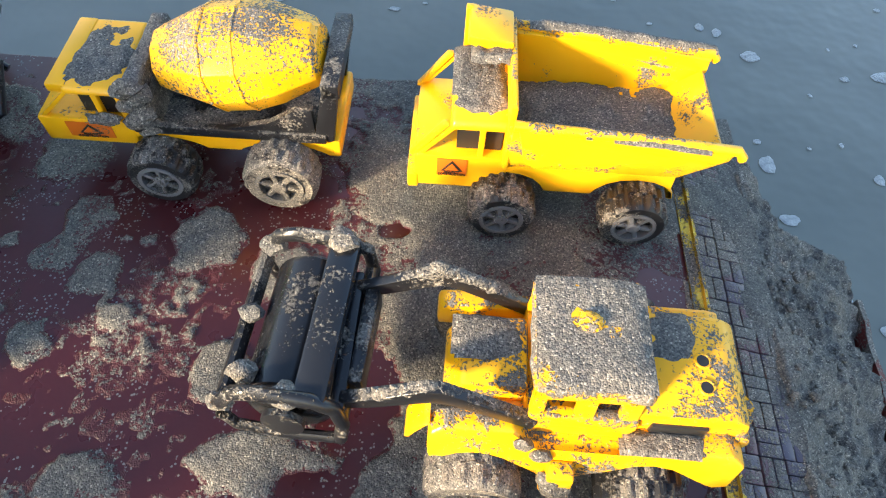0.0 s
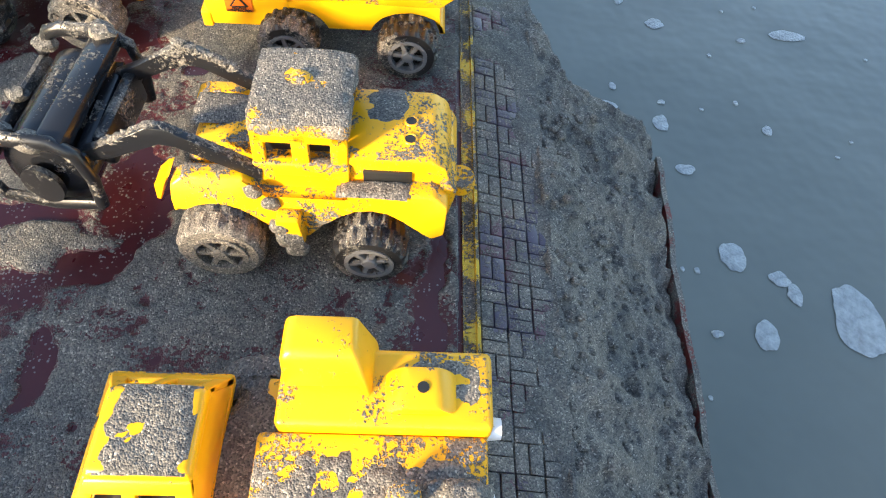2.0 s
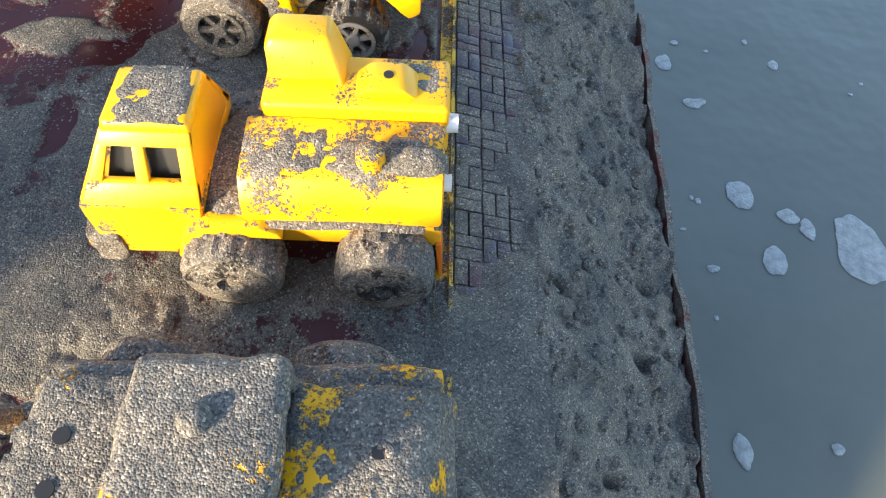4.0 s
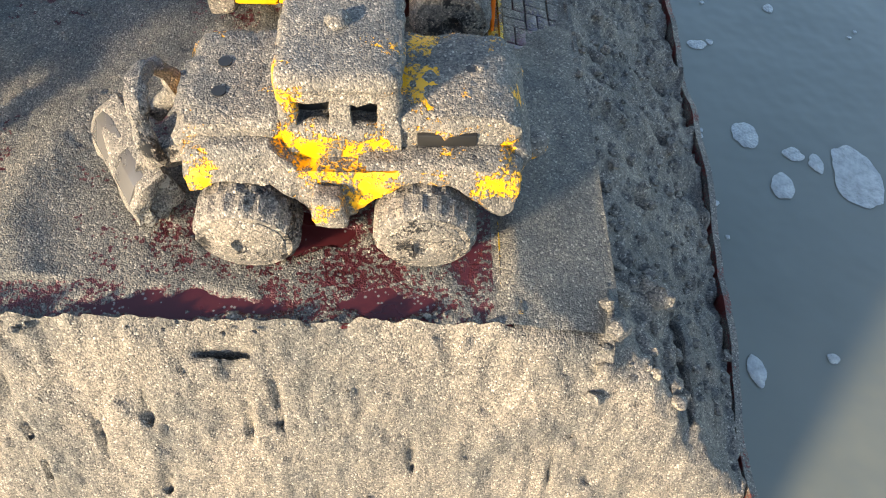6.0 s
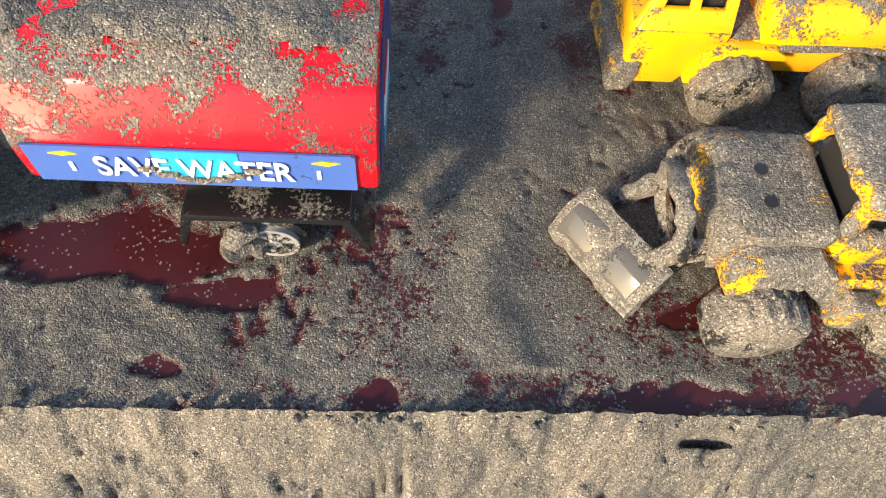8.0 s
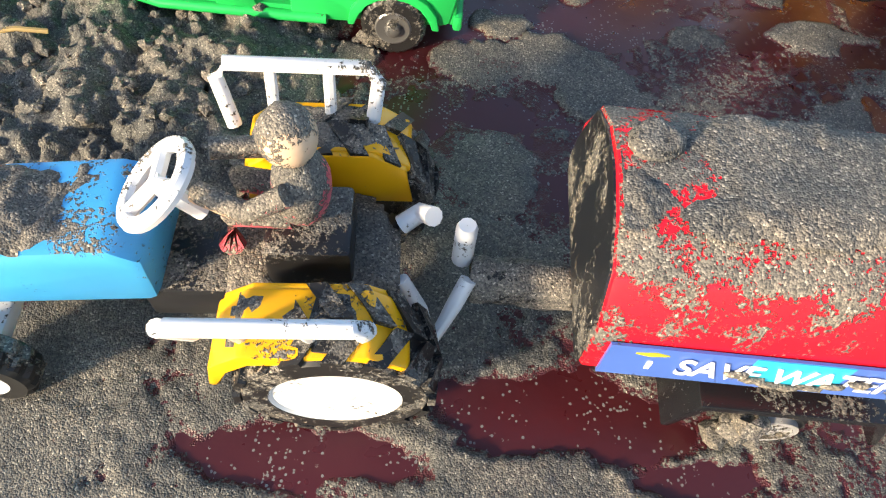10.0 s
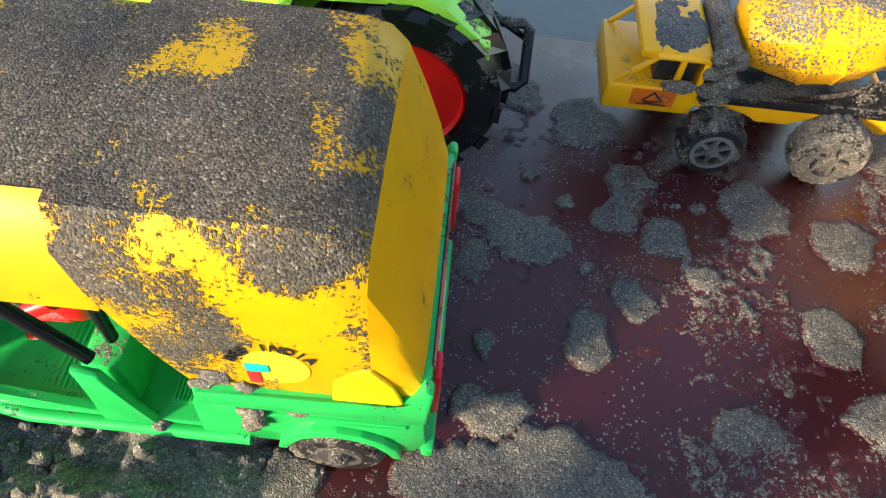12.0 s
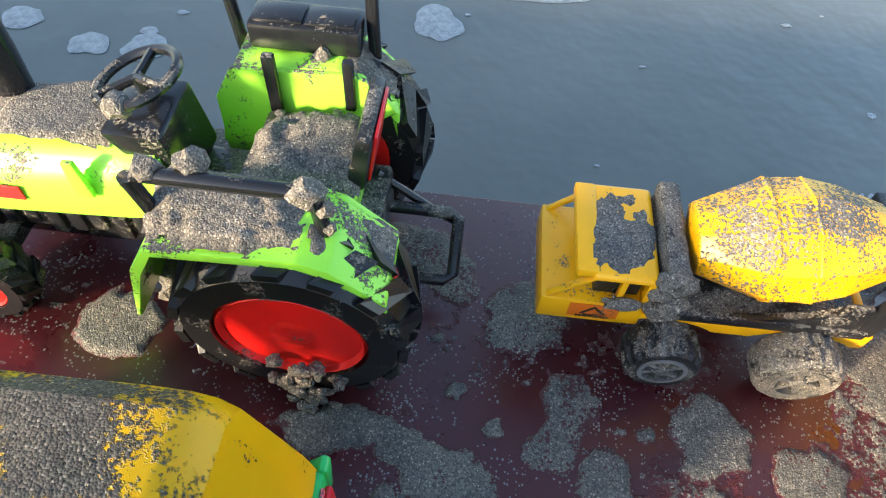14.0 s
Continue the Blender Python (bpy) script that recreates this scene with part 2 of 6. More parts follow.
def shared(name, mesh, parent, m, label=""):
    ob = new(name, mesh)
    ob.parent = parent
    ob.matrix_basis = m
    return tagged(ob, label)


def thing(name, m, label, category, group=""):
    ob = new(name)
    ob.empty_display_size = 0.02
    ob.matrix_basis = m
    return tagged(ob, label, category, group)


def bm0():
    return bmesh.new()


def box(x0, x1, y0, y1, z0, z1, bev=0.0008, bm=None, seg=2, taper=None):
    """taper: (x, y) factors for the top face about its middle."""
    bm = bm or bmesh.new()
    r = bmesh.ops.create_cube(bm, size=1.0)
    cx, cy = (x0 + x1) / 2, (y0 + y1) / 2
    for v in r["verts"]:
        top = v.co.z > 0
        fx, fy = taper if (taper and top) else (1, 1)
        v.co = Vector((cx + v.co.x * (x1 - x0) * fx, cy + v.co.y * (y1 - y0) * fy, z1 if top else z0))
    if bev:
        es = list({e for v in r["verts"] for e in v.link_edges})
        bmesh.ops.bevel(bm, geom=es, offset=bev, segments=seg, affect="EDGES", profile=0.5, clamp_overlap=True)
    return bm


def prism(pts, a0, a1, bev=0.0008, bm=None, axis="y"):
    """A profile (x, z), or (y, z) for axis x, or (x, y) for axis z, drawn out from a0 to a1."""
    bm = bm or bmesh.new()

    def at(p, a):
        return {"y": (p[0], a, p[1]), "x": (a, p[0], p[1]), "z": (p[0], p[1], a)}[axis]

    lo = [bm.verts.new(at(p, a0)) for p in pts]
    hi = [bm.verts.new(at(p, a1)) for p in pts]
    k = len(pts)
    bm.faces.new(lo), bm.faces.new(hi[::-1])
    for i in range(k):
        bm.faces.new((lo[i], hi[i], hi[(i + 1) % k], lo[(i + 1) % k]))
    if bev:
        es = list({e for v in lo + hi for e in v.link_edges})
        bmesh.ops.bevel(bm, geom=es, offset=bev, segments=2, affect="EDGES", profile=0.5, clamp_overlap=True)
    return bm


def tube(pts, r, bm=None, seg=10):
    bm = bm or bmesh.new()
    pts = [Vector(p) for p in pts]
    rings = []
    for i, p in enumerate(pts):
        d = (pts[min(i + 1, len(pts) - 1)] - pts[max(i - 1, 0)]).normalized()
        u = d.cross(Vector((0, 0, 1)) if abs(d.z) < 0.9 else Vector((1, 0, 0))).normalized()
        w = d.cross(u)
        rings.append([bm.verts.new(p + (u * math.cos(a) + w * math.sin(a)) * r) for a in (2 * math.pi * k / seg for k in range(seg))])
    for a, b in zip(rings, rings[1:]):
        for k in range(seg):
            bm.faces.new((a[k], a[(k + 1) % seg], b[(k + 1) % seg], b[k]))
    bm.faces.new(rings[0][::-1]), bm.faces.new(rings[-1])
    return bm


def lathe(profile, axis="y", seg=32, bm=None, centre=(0, 0, 0), wob=None, cap=True):
    """Profile of (radius, along); wob(k, i) scales a radius."""
    bm = bm or bmesh.new()
    rings = []
    for i, (r, a) in enumerate(profile):
        ring = []
        for k in range(seg):
            t = 2 * math.pi * k / seg
            rr = r * (wob(k, i) if wob else 1)
            c, s = rr * math.cos(t), rr * math.sin(t)
            p = {"y": (c, a, s), "x": (a, c, s), "z": (c, s, a)}[axis]
            ring.append(bm.verts.new(Vector(p) + Vector(centre)))
        rings.append(ring)
    for a, b in zip(rings, rings[1:]):
        for k in range(seg):
            bm.faces.new((a[k], a[(k + 1) % seg], b[(k + 1) % seg], b[k]))
    if cap:
        bm.faces.new(rings[0]), bm.faces.new(rings[-1])
    return bm


def ring_tube(c, R, r, tilt=Matrix(), seg=28, sec=8, bm=None):
    bm = bm or bmesh.new()
    rings = []
    for k in range(seg):
        a = 2 * math.pi * k / seg
        ring = []
        for j in range(sec):
            b = 2 * math.pi * j / sec
            p = Vector(((R + r * math.cos(b)) * math.cos(a), (R + r * math.cos(b)) * math.sin(a), r * math.sin(b)))
            ring.append(bm.verts.new(tilt @ p + Vector(c)))
        rings.append(ring)
    for i in range(seg):
        a, b = rings[i], rings[(i + 1) % seg]
        for j in range(sec):
            bm.faces.new((a[j], a[(j + 1) % sec], b[(j + 1) % sec], b[j]))
    return bm


def lump(c, rx, ry, rz, bm=None, rough=0.25, seed=0, sub=3):
    bm = bm or bmesh.new()
    r = bmesh.ops.create_icosphere(bm, subdivisions=sub, radius=1.0)
    for v in r["verts"]:
        k = 1 + rough * noise.fractal(v.co * 2.2 + Vector((seed * 3.1, seed, 0)), 0.8, 2.0, 4)
        v.co = Vector((c[0] + v.co.x * rx * k, c[1] + v.co.y * ry * k, c[2] + v.co.z * rz * k))
    return bm


# smooth value noise on arrays
def vnoise(x, y, seed):
    xi, yi = np.floor(x).astype(np.int64), np.floor(y).astype(np.int64)
    fx, fy = x - xi, y - yi
    fx, fy = fx * fx * (3 - 2 * fx), fy * fy * (3 - 2 * fy)

    def hsh(a, b):
        h = (a * 374761393 + b * 668265263 + seed * 2147483647) & 0xFFFFFFFF
        h = ((h ^ (h >> 13)) * 1274126177) & 0xFFFFFFFF
        return ((h ^ (h >> 16)) & 0xFFFF) / 65535.0 * 2 - 1

    return (hsh(xi, yi) * (1 - fx) + hsh(xi + 1, yi) * fx) * (1 - fy) + (hsh(xi, yi + 1) * (1 - fx) + hsh(xi + 1, yi + 1) * fx) * fy


def fbm(x, y, scale, seed=0, octaves=4, gain=0.5):
    s, a, t = 0, 1.0, 0
    for o in range(octaves):
        s = s + a * vnoise(x * scale * 2**o + 17.3 * o, y * scale * 2**o - 9.1 * o, seed + o)
        t += a
        a *= gain
    return s / t


def field(name, x0, x1, y0, y1, step, height, mat, keep=None):
    """A sheet of sand: height(x, y) on a grid; keep(x, y, z) says which corners stay."""
    nx, ny = int((x1 - x0) / step) + 1, int((y1 - y0) / step) + 1
    X, Y = np.meshgrid(np.linspace(x0, x1, nx), np.linspace(y0, y1, ny))
    Z = height(X, Y)
    idx = np.arange(nx * ny).reshape(ny, nx)
    quads = np.stack([idx[:-1, :-1], idx[:-1, 1:], idx[1:, 1:], idx[1:, :-1]], -1).reshape(-1, 4)
    if keep is not None:
        ok = keep(X, Y, Z).ravel()
        quads = quads[ok[quads].any(1)]
    used = np.unique(quads)
    remap = np.zeros(nx * ny, dtype=np.int64)
    remap[used] = np.arange(len(used))
    co = np.stack([X, Y, Z], -1).reshape(-1, 3)[used]
    me = bpy.data.meshes.new(name)
    me.from_pydata(co.tolist(), [], remap[quads].tolist())
    me.materials.append(mat)
    me.polygons.foreach_set("use_smooth", np.ones(len(me.polygons), dtype=bool))
    return me


def crust(parent, x0, x1, y0, y1, z, h, seed, cover=0.25, step=0.0011, slope=(0, 0)):
    """A lumpy cake of sand lying on a top face of a toy; its outline breaks up by chance."""
    cx, cy, w, d = (x0 + x1) / 2, (y0 + y1) / 2, (x1 - x0) / 2, (y1 - y0) / 2

    def height(X, Y):
        u, v = np.abs(X - cx) / w, np.abs(Y - cy) / d
        edge = np.clip((1 - (u**3.4 + v**3.4) ** (1 / 3.4)) * 3.4, -0.6, 1)
        k = edge * 1.0 + fbm(X, Y, 70, seed) * 1.5 + cover - 0.75 + fbm(X, Y, 480, seed + 7, 2) * 0.35
        return z + (X - cx) * slope[0] + (Y - cy) * slope[1] + 0.7 * h * np.clip(k, -0.5, 1.1)

    me = field("sand_crust", x0, x1, y0, y1, step, height, SAND, lambda X, Y, Z: Z > z + (X - cx) * slope[0] + (Y - cy) * slope[1])
    if len(me.polygons) == 0:
        return None
    ob = new("sand_crust", me)
    ob.parent = parent
    return tagged(ob, "damp grey sand crust", kind="stuff")


def writing(text, size, mat, parent, m, name="lettering"):
    cu = bpy.data.curves.new(name, "FONT")
    cu.body, cu.size, cu.extrude, cu.align_x, cu.align_y = text, size, 0.00012, "CENTER", "CENTER"
    cu.offset = size * 0.016
    tmp = new("tmp", cu)
    bpy.context.view_layer.update()
    me = bpy.data.meshes.new_from_object(tmp.evaluated_get(bpy.context.evaluated_depsgraph_get()))
    bpy.data.objects.remove(tmp)
    me.name = name
    me.materials.clear()
    me.materials.append(mat)
    ob = new(name, me)
    ob.parent = parent
    ob.matrix_basis = m
    return ob


# ---- the board, the bank of sand and the water ----
FRONT, BACK, STRIP = -0.163, 0.223, 0.0980
WATER_Z = -0.36


def board():
    # The unseen run out to x = -2.60 is added to shade the water.
    b = tagged(new("floor", finish("floor", box(-2.60, STRIP, FRONT, BACK, -0.012, 0, 0.001), M_BOARD)), "maroon laminate board top, wet and strewn with sand, lengthened out of view to shade the water", "board", kind="structure")
    base = tagged(new("base_block", finish("base_block", box(-2.60, STRIP - 0.003, FRONT + 0.003, BACK - 0.004, -0.60, -0.0125, 0), M_LIP)), "red-brown block under the board, lengthened out of view to shade the water", "base", kind="structure")
    return b, base


board()


def lip_x(Y):
    return np.interp(Y, [-0.30, -0.198, -0.1, 0.0, 0.064, 0.163], [0.172, 0.181, 0.192, 0.195, 0.197, 0.203])


def smin(a, b, k):
    h = np.clip(0.5 + 0.5 * (b - a) / k, 0, 1)
    return b * (1 - h) + a * h - k * h * (1 - h)


rng = np.random.RandomState(4)
PITS = [(rng.uniform(-0.42, 0.17), FRONT - 0.17 * rng.uniform(0.15, 1) ** 1.6, rng.uniform(0.0005, 0.0014), rng.uniform(1.5, 5.5)) for _ in range(240)]
HOLES = [(0.160, 0.02, 0.0045), (0.150, -0.10, 0.003), (0.172, -0.055, 0.004), (0.135, -0.04, 0.0035), (0.165, 0.085, 0.004), (0.128, 0.12, 0.0035), (0.178, -0.02, 0.004), (0.158, -0.135, 0.004), (0.166, -0.165, 0.005)]


def bank_height(X, Y):
    lx = lip_x(Y)
    u = np.clip((X - 0.1285) / (lx - 0.1285), 0, 1.0)
    p = np.where(X < 0.1285, np.interp(X, [0.0865, 0.0980, 0.1235, 0.1285], [0.03, -0.0075, -0.0155, -0.0095]), -0.010 - 0.058 * (u ** 1.15))
    p = p + np.where(X < 0.1275, 0.0085 * np.clip((FRONT + 0.028 - Y) / 0.016, 0, 1), 0)
    rough = np.clip((X - 0.1185) / 0.02, 0, 1)
    p = p + rough * (0.0075 * fbm(X, Y, 42, 3, 5, 0.6) + 0.0065 * fbm(X * 0.35, Y, 55, 11, 3) + 0.0060 * np.maximum(0, fbm(X, Y, 150, 23, 4, 0.6)) + 0.002 * fbm(X, Y, 330, 29, 2))
    p = p - np.clip((X - lx - 0.003) / 0.012, 0, 1) * 0.35
    q = -(FRONT - 0.0005 - Y) * 2.05 + 0.0050 * fbm(X, Y * 1.3, 55, 31, 5, 0.6) + 0.0042 * fbm(X, Y * 1.6, 210, 37, 4, 0.7) + 0.0008 - 0.004 * np.maximum(0, fbm(X, Y * 1.2, 110, 43, 3))
    yend = np.interp(X, [0.0, 0.130, 0.150, 0.21], [0.218, 0.208, 0.166, 0.163]) + 0.005 * fbm(X, Y, 60, 41)
    s = 0.004 - np.maximum(Y - yend, -0.01) * 3.0
    H = smin(smin(p, q, 0.010), s, 0.006)
    for x, y, r, k in PITS:
        sl = (np.abs(X - x) < 4 * r) & (np.abs(Y - y) < 4 * r * k)
        if sl.any():
            H[sl] -= 0.006 * np.exp(-(((X[sl] - x) / r) ** 2 + ((Y[sl] - y) / (r * k)) ** 2) ** 1.5)
    for x, y, r in HOLES:
        H = H - 0.007 * np.exp(-(((X - x) / r) ** 2 + ((Y - y) / (r * 0.8)) ** 2) ** 1.3)
    # clump with a groove beside it near the corner
    H = H + 0.009 * np.exp(-(((X - 0.147) / 0.006) ** 2 + ((Y + 0.142) / 0.012) ** 2)) - 0.012 * np.exp(-(((X - 0.1565 + 0.1 * (Y + 0.15)) / 0.0022) ** 2 + ((Y + 0.158) / 0.016) ** 2) ** 2)
    # slot under the board's front edge
    H = H - 0.012 * np.exp(-(((X - 0.017) / 0.0075) ** 4 + ((Y - FRONT + 0.0035) / 0.0012) ** 4))
    return H


me = field("sand_bank", -0.60, 0.222, -0.345, 0.222, 0.0012, bank_height, SAND, lambda X, Y, Z: (((X > 0.0985) | (Y < FRONT - 0.0003)) & (Z > -0.40)))
tagged(new("sand_bank", me), "grey sand bank with pits and ridges beside the board", "sand", kind="stuff")


def board_lip():
    """A worn red board edge that shows through along the outer side of the bank."""
    bm = bmesh.new()
    ys = np.linspace(-0.235, 0.166, 60)
    ring = []
    for i, y in enumerate(ys):
        x = float(lip_x(y)) + 0.001
        top = -0.0725 + 0.0075 * float(fbm(np.array([y]), np.array([0.3]), 34, 51)[0]) + 0.0045
        lean = 0.004
        ring.append([bm.verts.new(c) for c in ((x - 0.0012, y, -0.17), (x + 0.0022, y, -0.17), (x + 0.0022 + lean, y, top), (x - 0.0008 + lean, y, top + 0.0008))])
    for a, b in zip(ring, ring[1:]):
        for k in range(4):
            bm.faces.new((a[k], a[(k + 1) % 4], b[(k + 1) % 4], b[k]))
    bm.faces.new(ring[0]), bm.faces.new(ring[-1])
    tagged(new("board_edge", finish("board_edge", bm, M_LIP)), "worn red-brown board edge half buried in sand", "board edge", kind="structure")


board_lip()

# bare and covered places of the thin sand on the board: x, y, radii
SPOTS = [(-.1455, .168, .0155, .015), (-.1675, .137, .0048, .0045), (-.130, .1355, .0105, .0125), (-.1195, .113, .009, .0115), (-.137, .1222, .0073, .0076), (-.1683, .106, .0155, .0115),
         (-.185, .1134, .0084, .007), (-.2039, .1186, .0198, .0079), (-.1874, .0938, .006, .0077), (-.1468, .0978, .0022, .0024), (-.1537, .1238, .0029, .003), (-.1127, .1304, .0018, .0022),
         (-.1053, .1302, .0028, .0031), (-.133, .086, .0084, .0074), (-.1464, .068, .0084, .0092), (-.1792, .0627, .0043, .0054), (-.084, .1312, .015, .012), (-.1056, .0985, .006, .0058)]
SPOTS += [(-.0664, .080, .011, .011), (-.052, .121, .013, .012), (-.1778, .0408, .0121, .0092), (-.2318, .0146, .0085, .0076), (-.2427, -.0064, .0072, .0101), (-.1835, .0187, .0193, .0118),
          (-.1571, .022, .0232, .015), (-.1406, .0092, .0155, .0151), (-.1356, -.0071, .0098, .0101), (-.0225, .1641, .0124, .0142), (-.188, .193, .0196, .0124), (-.2877, .147, .0154, .0134),
          (-.1781, .1553, .0024, .0018), (-.049, .0515, .0221, .0103), (-.1009, .043, .0115, .0081), (-.1735, .1825, .0113, .012), (-.0118, .0917, .0114, .0128), (-.1125, .108, .0018, .011), (-.178, -.034, .016, .018)]
BARE = [(-.012, .142, .0045, .004), (.0848, .036, .0045, .028), (.0835, .118, .010, .012), (-.019, -.012, .001, .001), (-.124, -.127, .015, .0055), (-.160, -.113, .036, .012), (-.225, -.130, .03, .007), (-.138, -.151, .005, .003), (-.078, -.159, .006, .004), (.063, -.157, .012, .0035), (.008, -.158, .028, .003), (.03, -.132, .024, .006), (-.037, .008, .005, .014), (-.0214, .0758, .0139, .0215), (-.0202, .050, .004, .010), (-.206, -.012, .014, .014), (-.243, -.030, .02, .010), (-.178, -.008, .016, .009), (.058, -.035, .012, .008), (-.03, .045, .012, .006), (.0, .19, .012, .012)]


def layer_height(X, Y):
    wx = X + 0.0055 * fbm(X, Y, 85, 61, 4)
    wy = Y + 0.0055 * fbm(X, Y, 85, 67, 4)
    n1 = fbm(X, Y, 45, 71, 5, 0.55)
    # covered to the near side and beside the edging, bare in the far left part
    reg = np.maximum(np.clip((wx + 0.045) / 0.02, -1, 1), np.clip((np.interp(wx, [-0.26, -0.215, -0.13, -0.09], [0.05, -0.03, -0.05, 0.022]) - wy) / 0.02, -1, 1))
    reg = np.where(wx < -0.262, np.maximum(reg, np.clip((0.055 - wy) / 0.03, -1, 1)), reg)
    c = 0.50 * reg + 0.72 * n1 + 0.30 * fbm(X, Y, 110, 73, 4, 0.6)
    c = np.where(reg < -0.5, -0.75 + 0.5 * np.maximum(n1, -0.3), c)
    for x, y, a, b in SPOTS:
        d = ((wx - x) / a) ** 2 + ((wy - y) / b) ** 2
        c = np.maximum(c, np.clip((1.05 - d) * 1.6, -1, 0.8) + 0.12 * n1)
    # one grain deep, with the board showing through
    for x, y, a, b, k in ((-0.095, 0.018, 0.045, 0.030, 0.20), (-0.092, 0.085, 0.022, 0.042, 0.16), (-0.185, -0.015, 0.050, 0.035, 0.13), (-0.110, -0.010, 0.040, 0.045, 0.30)):
        d = ((wx - x) / a) ** 2 + ((wy - y) / b) ** 2
        c = np.maximum(c, np.clip((1.0 - d) * 1.5, -1, 1) * k + 0.22 * n1 + 0.1 * fbm(X, Y, 150, 79, 3) - 0.05)
    for x, y, a, b in BARE:
        d = ((wx - x) / a) ** 2 + ((wy - y) / b) ** 2
        c = np.minimum(c, np.clip((d - 1.0) * 0.9, -0.8, 3) + 0.3 * n1)
    c = c + 0.30 * fbm(X, Y, 330, 77, 2)
    z = 0.0010 * np.clip(c * 1.6, -0.8, 1) + np.where(c > 0, 0.0007 * np.clip(c * 1.6, 0, 1) * (fbm(X, Y, 130, 81, 4, 0.6) + 0.3), 0)
    # scraped thin before the blade and along the near edge
    thin = np.exp(-(((X + 0.045) / 0.045) ** 2 + ((Y + 0.128) / 0.030) ** 2)) + 0.35 * np.exp(-(((X - 0.045) / 0.06) ** 2 + ((Y + 0.155) / 0.012) ** 2))
    z = np.where(c > 0, z * (1 - 0.62 * np.clip(thin, 0, 1)), z)
    # clods on the far left
    k = np.clip((-0.235 - wx) / 0.03, 0, 1) * np.clip((0.075 - wy) / 0.03, 0, 1) * np.clip((wy + 0.075) / 0.03, 0, 1)
    z = z + k * (0.004 + 0.010 * np.sqrt(np.maximum(0, fbm(X, Y, 60, 91, 4, 0.6) + 0.12)) + 0.0055 * np.maximum(0, fbm(X, Y, 190, 93, 4, 0.65)) - 0.002 * np.maximum(0, fbm(X, Y, 120, 94, 3, 0.6)))
    # ridge pushed up before the blade, and soft waves over the near part
    z = z + 0.0022 * np.exp(-(((np.hypot(X - 0.01, Y + 0.12) - 0.055) / 0.008) ** 2)) * (Y > -0.15) * (X < 0.02)
    z = z + np.where(c > 0.2, 0.0009 * (fbm(X, Y, 22, 95, 2) + 0.3), 0)
    # over the border of woven plastic: thick near, broken further off
    over = np.clip((X - 0.0940) / 0.006, 0, 1)
    near = np.clip((-0.035 - wy) / 0.03, 0, 1)
    zb = np.interp(X, [0.0980, 0.1285], [-0.0016, -0.0102]) + 0.0030 * np.clip(near * 1.0 - 0.28 + 1.2 * fbm(X, Y, 48, 97, 4) + 0.8 * np.clip((X - 0.1145) / 0.014, 0, 1), -0.7, 0.8)
    zb = zb + 0.0024 * near
    z = z * (1 - over) + zb * over
    # gold edging stays bare in the far part
    z = z - 0.003 * ((X > 0.0933) & (X < 0.1022) & (wy > -0.045) & (fbm(X, Y, 30, 99, 2) < 0.28))
    return z


me = field("sand_layer", -0.598, 0.1300, FRONT + 0.0006, BACK - 0.001, 0.00105, layer_height, THIN_SAND, lambda X, Y, Z: (Z > -0.0006) | (X > 0.0950))
tagged(new("sand_layer", me), "thin damp grey sand in patches and round splashes", "sand", kind="stuff")

water = bmesh.new()
bmesh.ops.create_grid(water, x_segments=2, y_segments=2, size=400)
w = tagged(new("water", finish("water", water, M_WATER)), "grey-green murky shallow water", "water", kind="structure")
w.location.z = WATER_Z


def foam_blob(x, y, a, b, seed):
    bm = bmesh.new()
    ring, top = [], []
    for k in range(40):
        t = 2 * math.pi * k / 40
        r = 1 + 0.36 * noise.noise(Vector((math.cos(t) * 0.9 + seed * 2.7, math.sin(t) * 0.9, seed * 1.37))) + 0.12 * noise.noise(Vector((math.cos(t) * 2.4, math.sin(t) * 2.4, seed * 2.1)))
        ring.append(bm.verts.new((a * r * math.cos(t), b * r * math.sin(t), 0)))
        top.append(bm.verts.new((a * r * 0.86 * math.cos(t), b * r * 0.86 * math.sin(t), 0.0007)))
    for k in range(40):
        bm.faces.new((ring[k], ring[(k + 1) % 40], top[(k + 1) % 40], top[k]))
    mid = bm.verts.new((0, 0, 0.0009))
    for k in range(40):
        bm.faces.new((top[k], top[(k + 1) % 40], mid))
    ob = new("foam_patch", finish("foam_patch", bm, M_FOAM))
    ob.location = (x, y, WATER_Z + 0.001)
    return tagged(ob, "small patch of white foam adrift on the water", "foam", "foam on the water")


